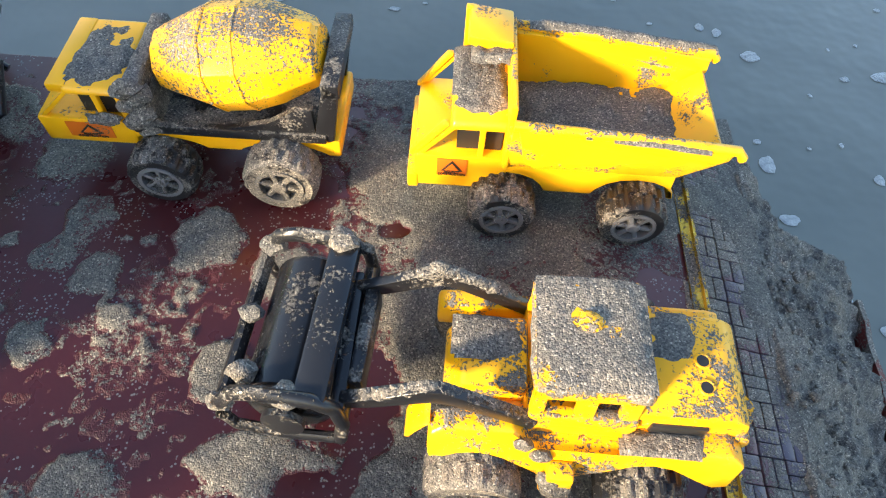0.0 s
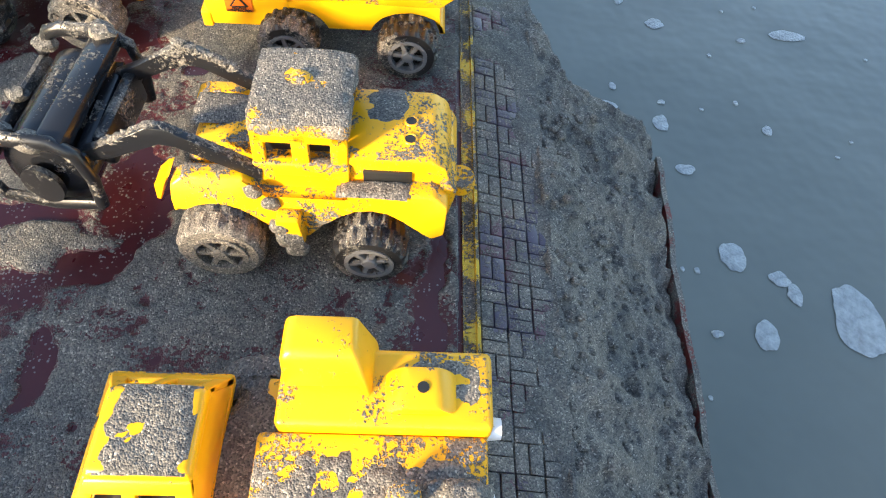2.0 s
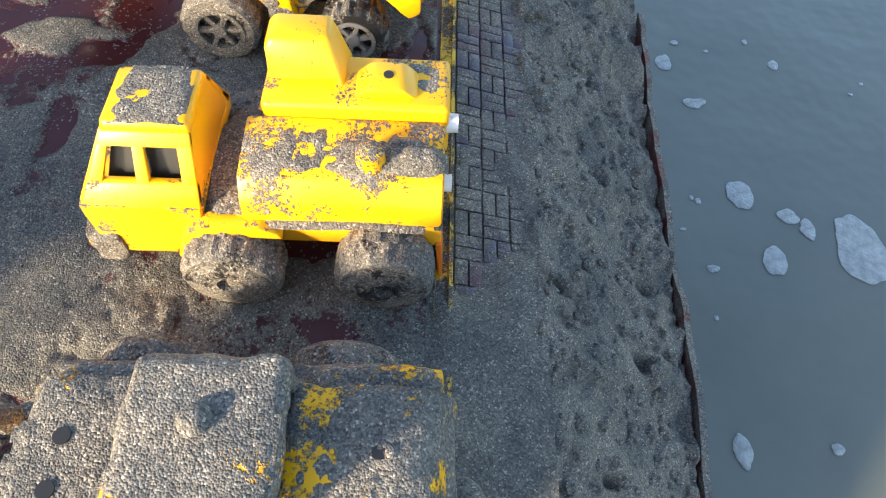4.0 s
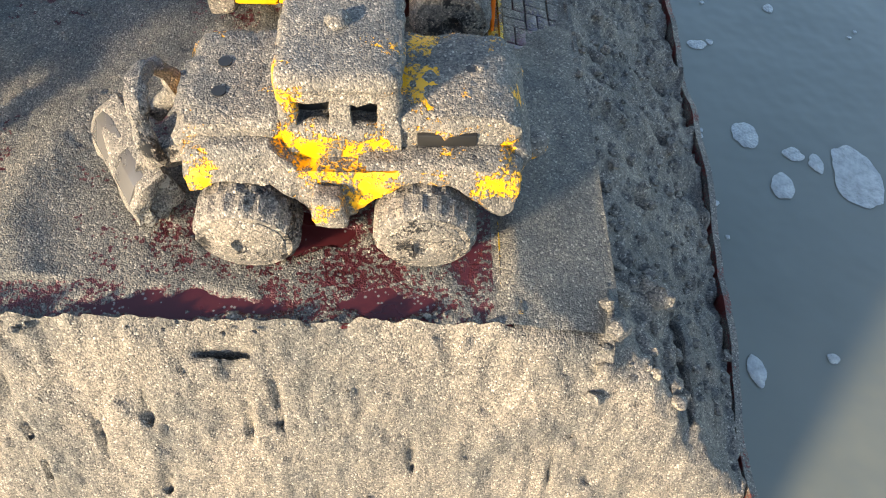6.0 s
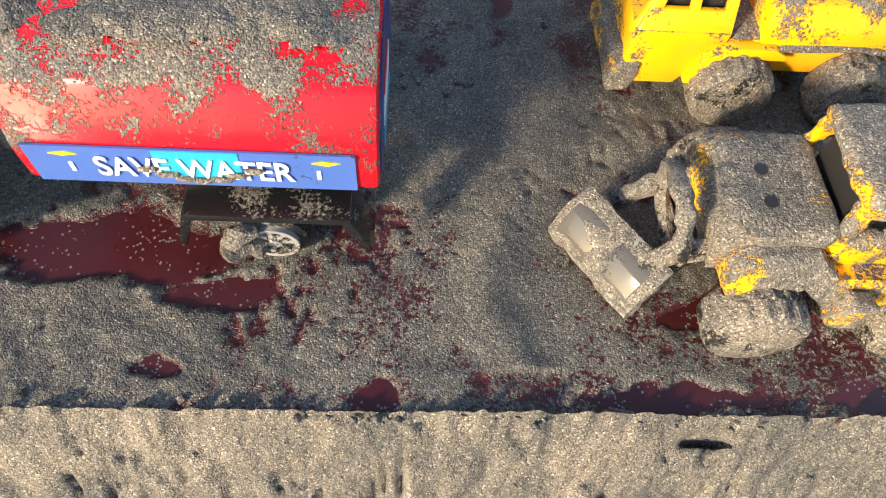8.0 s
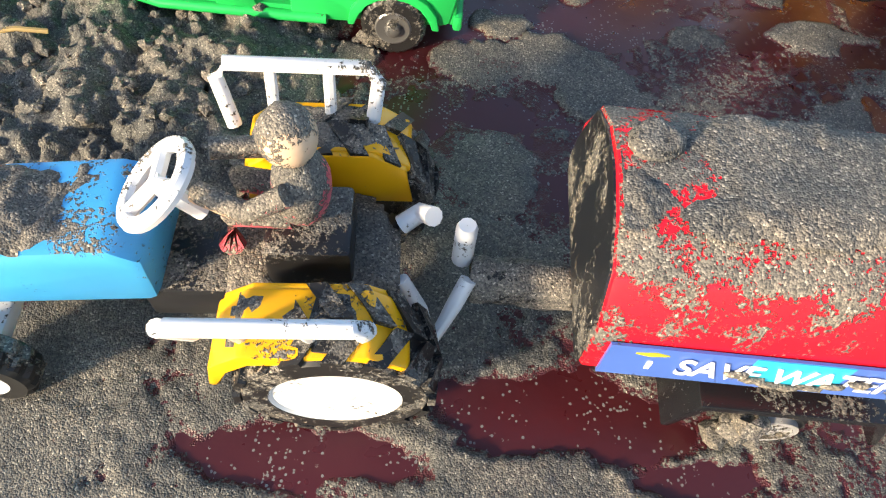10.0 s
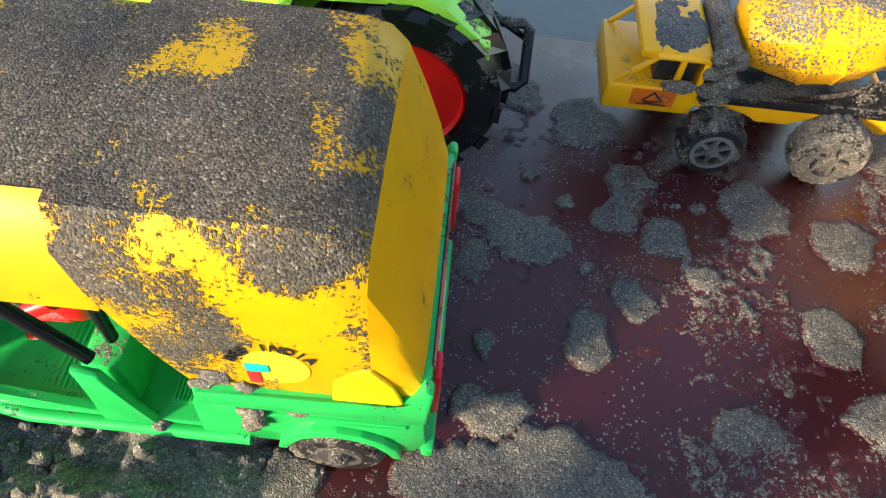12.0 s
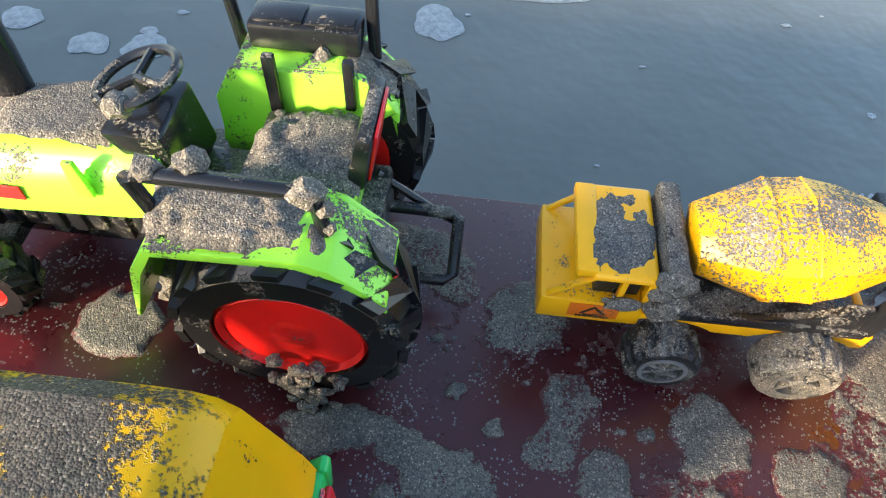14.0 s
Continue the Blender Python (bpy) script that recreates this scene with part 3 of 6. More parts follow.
FOAMS = []
_fr = random.Random(11)
for i in range(110):
    x, y = _fr.uniform(0.24, 1.15), _fr.uniform(-0.35, 0.95)
    a = _fr.choice((0.002, 0.003, 0.003, 0.004, 0.005, 0.006))
    FOAMS.append(foam_blob(x, y, a, a * _fr.uniform(0.6, 1.6), i))
for i in range(30):
    x, y = _fr.uniform(-0.75, 0.3), _fr.uniform(0.66, 1.3)
    a = _fr.choice((0.003, 0.004, 0.006, 0.009))
    FOAMS.append(foam_blob(x, y, a * 1.3, a * _fr.uniform(0.6, 1.1), 130 + i))
LARGE_FOAM = [(-0.242, 0.975, 0.036, 0.040), (-0.607, 0.869, 0.030, 0.027), (-0.075, 1.073, 0.080, 0.020), (-0.685, 0.861, 0.028, 0.024), (-0.782, 0.888, 0.029, 0.024),
              (0.433, 0.169, 0.012, 0.018), (0.475, 0.202, 0.008, 0.012), (0.310, 0.455, 0.014, 0.009), (0.388, 0.373, 0.011, 0.008), (0.581, 0.624, 0.022, 0.010), (0.394, 0.614, 0.013, 0.010),
              (0.518, 0.186, 0.025, 0.040), (0.413, 0.242, 0.014, 0.018), (0.456, 0.216, 0.011, 0.009), (0.358, -0.021, 0.008, 0.014), (0.360, 0.433, 0.008, 0.013)]
for i, (x, y, a, b) in enumerate(LARGE_FOAM):
    FOAMS.append(foam_blob(x, y, a, b, 300 + i))

# gold edging between the board and the woven border
bm = bmesh.new()
prism([(0.0950, -0.004), (0.1008, -0.004), (0.1008, 0.0014), (0.0996, 0.0016), (0.0992, 0.0002), (0.0957, 0.0002), (0.0954, 0.0011), (0.0950, 0.0011)], FRONT + 0.004, 0.219, 0, bm)
tagged(new("edging_strip", finish("edging_strip", bm, M_GOLD)), "gold-coloured metal edging strip with sand in it", "edging", kind="structure")


# ---- wheels ----
def tyre_mesh(r, w, mat, lugs=18, depth=0.09, hole=0.62):
    """A chunky tyre about the y axis with two rows of staggered lugs; open to the near side (-y)."""
    h = w / 2
    prof = [(r * hole, -h * 0.62), (r * hole, -h), (r * 0.86, -h), (r * 0.97, -h * 0.8), (r, -h * 0.55), (r, -0.0002), (r, 0.0002), (r, h * 0.55), (r * 0.97, h * 0.8), (r * 0.86, h), (r * hole, h)]

    def wob(k, i):
        if i < 3 or i > 8:
            return 1
        side = 0 if i <= 5 else 1
        return 1 - depth * (((k // 2) + side) % 2)

    return finish("tyre", lathe(prof, "y", lugs * 4, wob=wob), mat, 0.5)


def rim_mesh(r, mat, spokes=6, deep=0.0015, dome=0.0):
    bm = bmesh.new()
    lathe([(r, -deep * 1.6), (r, deep), (r * 0.84, deep * 1.0), (r * 0.82, -deep * 1.6), (r, -deep * 1.6)], "y", 32, bm, cap=False)
    for k in range(spokes):
        a = 2 * math.pi * k / spokes
        m = Matrix.Rotation(a, 4, "Y")
        piece = box(r * 0.15, r * 0.88, -deep * 1.2, 0, -r * 0.10, r * 0.10, 0.0002)
        for v in piece.verts:
            v.co = m @ v.co
        tmp = bpy.data.meshes.new("tmp")
        piece.to_mesh(tmp)
        piece.free()
        bm.from_mesh(tmp)
        bpy.data.meshes.remove(tmp)
    lathe([(r * 0.26, -deep * 1.7 - dome), (r * 0.32, -deep * 1.3), (r * 0.32, deep)], "y", 16, bm)
    lathe([(r * 0.84, deep * 0.7), (r * 0.84, deep * 1.2)], "y", 24, bm)
    return finish("rim", bm, mat)


def dish_mesh(r, mat, deep=0.004):
    """A deep-dished plain wheel centre."""
    return finish("rim", lathe([(r * 1.02, -deep * 0.2), (r * 0.97, -deep * 0.45), (r * 0.90, -deep * 0.1), (r * 0.70, deep * 1.1), (r * 0.45, deep * 1.0), (r * 0.40, deep * 0.1), (r * 0.30, -deep * 0.2), (r * 0.10, -deep * 0.3)], "y", 36), mat)


def wheel(parent, x, y, r, tyre, rim, near=True, inset=0.0, spin=0.0, label=""):
    t = shared("wheel", tyre, parent, Matrix.Translation((x, y, r)) @ Matrix.Rotation(radians(0 if near else 180), 4, "Z") @ Matrix.Rotation(spin, 4, "Y"), label)
    return t


def with_rim(t, rim, off):
    shared("rim", rim, t, Matrix.Translation((0, off, 0)))


WR, WW = 0.0140, 0.0135
WC = 0.0126
TY_A, TY_S = tyre_mesh(WC, WW, M_TYRE), tyre_mesh(WR, WW, M_TYRE_SAND, depth=0.05)
RIM_A = rim_mesh(WC * 0.64, M_RIM_DARK)
RIM_S = finish("rim", lathe([(WR * 0.80, -0.0006), (WR * 0.74, -0.0022), (WR * 0.52, -0.0030), (WR * 0.26, -0.0029), (WR * 0.20, -0.0012), (WR * 0.05, -0.0010)], "y", 40, wob=lambda k, i: 1 + 0.10 * noise.noise(Vector((k * 0.45, i * 1.3, 2.2)))), M_TYRE_SAND)
RIM_M = rim_mesh(WR * 0.64, M_RIM_SAND)


def four_wheels(parent, xs, ynear, yfar, sanded=(False, False), packed=True):
    for x, s in zip(xs, sanded):
        for y, near in ((ynear, True), (yfar, False)):
            t = wheel(parent, x, y, WR if s else WC, TY_S if s else TY_A, None, near, spin=0.4 * x * 100, label="black toy tyre caked with sand" if s else "black knobbly toy tyre with sand in the tread")
            with_rim(t, (RIM_S if packed else RIM_M) if s else RIM_A, -WW * 0.36)
        part("axle", lathe([(0.0015, ynear), (0.0015, yfar)], "y", 10, centre=(x, 0, WR if s else WC)), M_BLACK, parent)


def reshape(T, sx, sz, dz, skip=("wheel", "axle")):
    """Stretch the body of a toy along and upwards on its wheels."""
    m = Matrix.Translation((0, 0, dz)) @ Matrix.Diagonal((sx, 1, sz, 1))
    done = set()
    for ob in list(T.children) + [c for k in T.children if not k.name.startswith(skip) for c in k.children]:
        if ob.name.startswith(skip) or ob.data.name in done:
            continue
        done.add(ob.data.name)
        b = ob.matrix_basis
        ob.data.transform(b.inverted() @ m @ b)


def cab(parent, x0, x1, y0, y1, zb, zs, zt, mat, lean=0.004, windows=2):
    """A little cab: a box to the sill, pillars, and a roof; the windows open onto a black block that paints the shade
    inside.
    """
    part("cab", box(x0, x1, y0, y1, zb, zs, 0.0012), mat, parent)
    t = 0.0022
    xs = [x0 + lean * 0.5 + 0.0008, x1 - t]
    if windows == 2:
        xs.insert(1, (x0 + lean + x1) / 2 - t * 0.2)
    for i, x in enumerate(xs):
        for y in (y0 + 0.0008, y1 - t - 0.0008):
            back = lean if i == 0 else 0
            part("pillar", prism([(x - back * 0.5, zs - 0.001), (x - back * 0.5 + t, zs - 0.001), (x + back * 0.5 + t, zt + 0.001), (x + back * 0.5, zt + 0.001)], y, y + t, 0.0004), mat, parent)
    part("back_panel", box(x1 - t * 0.8, x1 - 0.0002, y0 + t, y1 - t, zs - 0.001, zt + 0.001, 0.0003), mat, parent)
    # solid black block: paints the shade behind the windows
    part("cab_inside", box(x0 + lean + 0.003, x1 - 0.003, y0 + 0.0045, y1 - 0.0045, zs - 0.0005, zt + 0.0005, 0), M_PRINT_SHADE_BLACK, parent, "black block standing for the shade inside the cab")
    part("roof", box(x0 + lean, x1 + 0.0008, y0, y1, zt, zt + 0.0035, 0.0014, seg=3, taper=(0.93, 0.93)), mat, parent)


def warning_sticker(parent, x0, x1, z0, z1, y):
    s = part("sticker", box(x0, x1, y - 0.0003, y, z0, z1, 0), M_ORANGE, parent, "orange warning sticker")
    cx, cz, h = (x0 + x1) / 2, (z0 + z1) / 2, (z1 - z0)
    part("triangle", prism([(cx - h * 0.5, cz - h * 0.2), (cx + h * 0.5, cz - h * 0.2), (cx, cz + h * 0.42)], y - 0.0006, y - 0.0003, 0), M_PRINT_SHADE_BLACK, s)
    part("sign_field", prism([(cx - h * 0.34, cz - h * 0.13), (cx + h * 0.34, cz - h * 0.13), (cx, cz + h * 0.28)], y - 0.0008, y - 0.0006, 0), M_ORANGE, s)
    writing("SECURITY", h * 0.17, M_PRINT_SHADE_BLACK, s, Matrix.Translation((cx, y - 0.0005, cz - h * 0.27)) @ Matrix.Rotation(radians(90), 4, "X"))
    writing("CONSTRUCTION", h * 0.17, M_PRINT_SHADE_BLACK, s, Matrix.Translation((cx, y - 0.0005, cz - h * 0.42)) @ Matrix.Rotation(radians(90), 4, "X"))


def lower_body(parent, x0, x1, y0, y1, z0, z1, wheels, mat, wr=0.0165):
    """A chassis skirt with round wheel arches cut into its lower edge."""
    pts = [(x0, z0)]
    for wx in wheels:
        for k in range(9):
            a = math.pi * (1 - k / 8)
            pts.append((wx + wr * math.cos(a), max(z0, z0 + (wr * math.sin(a)) * (z1 - z0 - 0.003) / wr)))
    pts += [(x1, z0), (x1, z1), (x0, z1)]
    return part("lower_body", prism(pts, y0, y1, 0.0005), mat, parent)


# ---- mixer truck ----
def mixer_truck():
    T = thing("mixer_truck", pose(-0.0900, 0.179, 0, 0, 0, 0.5), "yellow plastic toy concrete mixer truck dusted with sand", "toy truck", "yellow toy construction vehicles")
    four_wheels(T, (-0.0120, 0.0320), -0.0255, 0.0235, (False, True), False)
    lower_body(T, -0.056, 0.052, -0.019, 0.019, 0.0125, 0.0215, (-0.013, 0.033), M_YEL_CLEAN)
    cab(T, -0.056, -0.0215, -0.0195, 0.0195, 0.0125, 0.0265, 0.0400, M_YEL_CLEAN, 0.014)
    part("visor", box(-0.0470, -0.0400, -0.018, 0.018, 0.0395, 0.0440, 0.0008), M_YEL_CLEAN, T)
    warning_sticker(T, -0.046, -0.0295, 0.0165, 0.0250, -0.0196)
    # black frame rails with a step, a front collar and a rear stand
    part("side_rail", box(-0.021, 0.050, -0.0205, -0.017, 0.0215, 0.0265, 0.0008), M_BLACK, T)
    part("side_rail", box(-0.021, 0.050, 0.017, 0.0205, 0.0215, 0.0265, 0.0008), M_BLACK, T)
    part("deck", box(-0.026, 0.050, -0.017, 0.017, 0.0205, 0.0235, 0.0006), M_BLACK, T)
    part("front_collar", prism([(-0.0200, 0.0215), (-0.0120, 0.0215), (-0.0130, 0.048), (-0.0190, 0.048)], -0.0195, 0.0195, 0.0012), M_TYRE_SAND, T, "black collar caked with sand")
    part("rear_stand", prism([(0.045, 0.022), (0.0525, 0.022), (0.056, 0.050), (0.051, 0.054)], -0.0195, -0.0155, 0.0006), M_BLACK, T)
    part("rear_stand", prism([(0.045, 0.022), (0.0525, 0.022), (0.056, 0.050), (0.051, 0.054)], 0.0155, 0.0195, 0.0006), M_BLACK, T)
    part("rear_stand_top", box(0.050, 0.0565, -0.0195, 0.0195, 0.047, 0.054, 0.0008), M_BLACK, T)
    part("chute_brace", prism([(0.012, 0.0265), (0.046, 0.0265), (0.046, 0.040), (0.040, 0.040), (0.030, 0.031)], -0.0195, -0.017, 0.0005), M_BLACK, T)
    part("rear_plate", box(0.051, 0.0545, -0.019, 0.019, 0.012, 0.022, 0.001), M_YEL_CLEAN, T)
    # drum: facetted, leaning
    bm = lathe([(0.004, -0.036), (0.0125, -0.0345), (0.0205, -0.012), (0.0212, -0.009), (0.0212, 0.004), (0.0190, 0.015), (0.0125, 0.032), (0.010, 0.034), (0.004, 0.034)], "x", 10)
    for x0, r in ((-0.0100, 0.0216), (0.0035, 0.0216)):
        lathe([(r - 0.0014, x0 - 0.0012), (r, x0 - 0.0006), (r, x0 + 0.0006), (r - 0.0014, x0 + 0.0012)], "x", 10, bm)
    m = Matrix.Translation((0.0200, 0, 0.0475)) @ Matrix.Rotation(radians(-9), 4, "Y") @ Matrix.Diagonal((0.86, 1, 1, 1)) @ Matrix.Rotation(0.2, 4, "X")
    for v in bm.verts:
        v.co = m @ v.co
    bmesh.ops.bevel(bm, geom=list(bm.edges), offset=0.0012, segments=2, affect="EDGES", profile=0.6, clamp_overlap=True)
    part("drum", bm, M_YEL_MIX, T, "ribbed yellow mixing drum speckled with sand")
    crust(T, -0.042, -0.021, -0.018, 0.018, 0.0432, 0.0030, 3, 0.8)
    bm = bmesh.new()
    for i in range(10):
        lump((-0.0165 + 0.003 * math.sin(i * 2.1), -0.019 + 0.0012 * math.cos(i), 0.022 + i * 0.0028), 0.0045, 0.0035, 0.0035, bm, 0.4, i, 2)
    lump((-0.030, -0.020, 0.0285), 0.006, 0.002, 0.003, bm, 0.5, 30)
    tagged(part("sand_clod", bm, SAND, T, "clods of damp sand"), kind="stuff")
    reshape(T, 0.98, 0.84, 0.0075)
    return T


# ---- dump truck ----
def dump_truck():
    T = thing("dump_truck", pose(0.0420, 0.1735, 0, 0, 0, 0.5), "bright yellow plastic toy dump truck with sand in its bed", "toy truck", "yellow toy construction vehicles")
    four_wheels(T, (-0.0183, 0.0300), -0.0260, 0.0240)
    lower_body(T, -0.055, 0.046, -0.020, 0.019, 0.010, 0.0225, (-0.0197, 0.0323), M_YEL_CLEAN)
    cab(T, -0.055, -0.019, -0.0205, 0.0195, 0.010, 0.0255, 0.0375, M_YEL_CLEAN, 0.013)
    part("windscreen_frame", prism([(-0.0565, 0.024), (-0.0545, 0.024), (-0.0420, 0.039), (-0.0445, 0.039)], -0.0195, -0.0165, 0.0005), M_YEL_CLEAN, T)
    part("windscreen_frame", prism([(-0.0565, 0.024), (-0.0545, 0.024), (-0.0420, 0.039), (-0.0445, 0.039)], 0.0155, 0.0185, 0.0005), M_YEL_CLEAN, T)
    part("bumper", box(-0.0575, -0.053, -0.021, 0.020, 0.009, 0.016, 0.001), M_YEL_CLEAN, T)
    warning_sticker(T, -0.046, -0.0345, 0.0165, 0.0245, -0.0206)
    # bed: floor and flaring side walls with rounded lips
    t = 0.0018
    F = part("bed", prism([(-0.017, 0.024), (0.046, 0.024), (0.059, 0.034), (0.057, 0.036), (0.045, 0.0262), (-0.017, 0.0262)], -0.020, 0.020, 0.0005), M_YEL_CLEAN, T, "open tipping bed with a layer of sand")
    for s in (-1, 1):
        bm = bmesh.new()
        pts = [(-0.020, 0.022), (0.046, 0.022), (0.060, 0.034), (0.060, 0.040), (-0.020, 0.046)]
        y0, y1 = s * 0.0185, s * 0.0205
        prism(pts, min(y0, y1), max(y0, y1), 0.0006, bm)
        for v in bm.verts:
            v.co.y += s * 0.0050 * max(0, (v.co.z - 0.022)) / 0.024
        part("bed_side", bm, M_YEL, F)
        lower = [(-0.014 + 0.0012 * k, 0.0272 + 0.0080 * (k / 60) ** 1.6 + 0.0011 * math.cos(k * 0.62)) for k in range(61)]
        bm = prism(lower + [(0.0605, 0.0395), (0.030, 0.0425), (-0.0185, 0.0455)], *sorted((s * 0.0205, s * 0.0240)), 0.0007)
        for v in bm.verts:
            v.co.y += s * 0.0016 * max(0.0, (v.co.z - 0.027) / 0.018) + s * 0.0006 * math.sin(v.co.x * 520.0)
        part("bed_apron", bm, M_YEL_CLEAN, F)
        part("bed_rim", tube([(-0.020, s * 0.0252, 0.0462), (0.03, s * 0.0245, 0.0430), (0.0605, s * 0.0240, 0.0402), (0.063, s * 0.0245, 0.0375)], 0.0018), M_YEL, F)
    part("bed_front", box(-0.0215, -0.019, -0.022, 0.024, 0.022, 0.0505, 0.0008), M_YEL, F)
    part("canopy", prism([(-0.0205, 0.0475), (-0.0205, 0.0525), (-0.037, 0.0545), (-0.0375, 0.0510), (-0.030, 0.0490)], 0.006, 0.024, 0.0008), M_YEL_CLEAN, F)
    part("canopy_post", box(-0.0385, -0.0355, 0.0205, 0.0238, 0.036, 0.0545, 0.0006), M_YEL_CLEAN, F)
    crust(T, -0.019, 0.050, -0.019, 0.020, 0.0264, 0.0030, 9, 0.85)
    crust(T, -0.042, -0.020, -0.018, 0.019, 0.0408, 0.0026, 12, 0.6)
    crust(T, -0.036, -0.0195, 0.0, 0.012, 0.0490, 0.0030, 13, 0.5)
    crust(T, -0.018, 0.062, 0.0225, 0.0275, 0.0445, 0.0020, 14, 0.7, slope=(-0.08, 0))
    crust(T, -0.016, 0.050, -0.0275, -0.0225, 0.0440, 0.0016, 15, 0.35, slope=(-0.08, 0))
    reshape(T, 0.93, 1.06, 0.0042)
    return T


# ---- wheel loader body shared by the roller and the bulldozer ----
def loader_body(T, mat, roofmat, bonnet=0.0105, nose=-0.036):
    caked_all = mat is M_YEL_SANDED
    four_wheels(T, (-0.0270, 0.0203), -0.0265, 0.0255, (True, caked_all), caked_all)
    # hull plates with wheel arches, high above the wheels
    pts = [(-0.0400, 0.0345), (-0.0405, 0.0295)]
    for wx in (-0.0270, 0.0203):
        for k in range(9):
            a = math.pi * ((0.80 if wx < 0 else 0.94) - (0.74 if wx < 0 else 0.90) * k / 8)
            pts.append((wx + 0.0160 * math.cos(a), 0.0180 + 0.0120 * math.sin(a)))
        if wx < 0:
            pts += [(-0.0085, 0.0150), (0.0005, 0.0150)]
    pts += [(0.0400, 0.0165), (0.0440, 0.0190), (0.0445, 0.0310), (0.0400, 0.0345), (0.0170, 0.0345), (0.0130, 0.0310), (-0.0120, 0.0310), (-0.0180, 0.0375), (-0.0360, 0.0375)]
    for s in (-1, 1):
        bm = prism(pts, *sorted((s * 0.0255, s * 0.0150)), 0.0010)
        for v in bm.verts:
            if abs(v.co.y) > 0.02:
                v.co.y -= math.copysign(0.0050, v.co.y) * max(0.0, (v.co.z - 0.026) / 0.0115)
        part("hull", bm, mat, T)
    part("chassis", box(-0.024, 0.040, -0.0155, 0.0155, 0.0170, 0.0330, 0.001), mat, T)
    part("axle_carrier", box(-0.034, 0.027, -0.0090, 0.0090, 0.0090, 0.0180, 0.001), M_BLACK, T)
    part("bonnet", prism([(nose, 0.0240), (nose - 0.0015, 0.0330), (nose + 0.0035, 0.0410), (-0.0150, 0.0430), (-0.0150, 0.0240)], -bonnet, bonnet, 0.0016), mat, T)
    # engine hood; black pieces paint the shade of a side slot and two round holes
    bm = bmesh.new()
    prism([(0.0120, 0.0315), (0.0430, 0.0315), (0.0455, 0.0340), (0.0435, 0.0405), (0.0390, 0.0435), (0.0120, 0.0435)], -0.0158, 0.0150, 0.0018, bm)
    part("engine_hood", bm, mat, T)
    part("hood_slot", box(0.0180, 0.0330, -0.0168, -0.0140, 0.0335, 0.0388, 0.0003), M_PRINT_SHADE_BLACK, T, "black block standing for the shade in a slot")
    for y in (-0.0068, 0.0008):
        part("hood_hole", lathe([(0.0017, 0.0420), (0.0017, 0.0443 if caked_all else 0.0438)], "z", 14, centre=(0.0320, y, 0)), M_PRINT_SHADE_BLACK, T, "black plug standing for the shade in a round hole")
        part("hood_rim", ring_tube((0.0320, y, 0.0436), 0.0020, 0.0004, seg=16, sec=6), mat, T)
    if caked_all:
        for y in (-0.0070, 0.0032):
            # uncut bonnet: black plugs paint the shade of two holes
            part("bonnet_hole", lathe([(0.0018, 0.0405), (0.0018, 0.0431)], "z", 14, centre=(-0.0310, y, 0)), M_PRINT_SHADE_BLACK, T, "black plug standing for the shade in a round hole")
    # stepped tail with a rounded tow peg
    part("rear_bumper", prism([(0.0415, 0.0160), (0.0450, 0.0170), (0.0475, 0.0300), (0.0455, 0.0345), (0.0415, 0.0350)], -0.0170, 0.0170, 0.0015), mat, T)
    part("tow_peg", lathe([(0.0050, 0.0195), (0.0054, 0.0215), (0.0048, 0.0240)], "z", 20, centre=(0.0490, -0.004, 0)), mat, T)

    # cab with window openings, its sides leaning in
    def inward(bm):
        for v in bm.verts:
            v.co.y -= math.copysign(0.0030, v.co.y) * max(0.0, (v.co.z - 0.036) / 0.016)
        return bm

    part("cab", box(-0.0150, 0.0140, -0.0178, 0.0178, 0.0300, 0.0395, 0.0014), mat, T)
    for x, wd in ((-0.0148, 0.0040), (-0.0030, 0.0052), (0.0085, 0.0052)):
        for y in (-0.0176, 0.0146):
            part("pillar", inward(box(x, x + wd, y, y + 0.003, 0.0385, 0.0520, 0.0008)), mat, T)
    part("window_head", inward(box(-0.0148, 0.0137, -0.0176, -0.0146, 0.0478, 0.0530, 0.0008)), mat, T)
    part("window_head", inward(box(-0.0148, 0.0137, 0.0146, 0.0176, 0.0478, 0.0530, 0.0008)), mat, T)
    part("window_sill", inward(box(-0.0150, 0.0140, -0.0182, -0.0146, 0.0365, 0.0412, 0.0008)), mat, T)
    # black filling that paints the cab's inner shade
    part("cab_inside", box(-0.0125, 0.0115, -0.0100, 0.0100, 0.0380, 0.0510, 0), M_PRINT_SHADE_BLACK, T, "black block standing for the shade inside the cab")
    part("roof", box(-0.0155, 0.0148, -0.0165, 0.0170, 0.0512, 0.0562, 0.0020, seg=3, taper=(0.95, 0.92)), roofmat, T)
    part("beacon", lathe([(0.0030, 0.0560), (0.0028, 0.0572), (0.0016, 0.0580)], "z", 16, centre=(-0.0010, 0.003, 0)), roofmat, T)
    part("step", prism([(-0.0090, 0.0165), (0.0000, 0.0165), (-0.0010, 0.0290), (-0.0080, 0.0290)], -0.0300, -0.0245, 0.0008), mat, T)


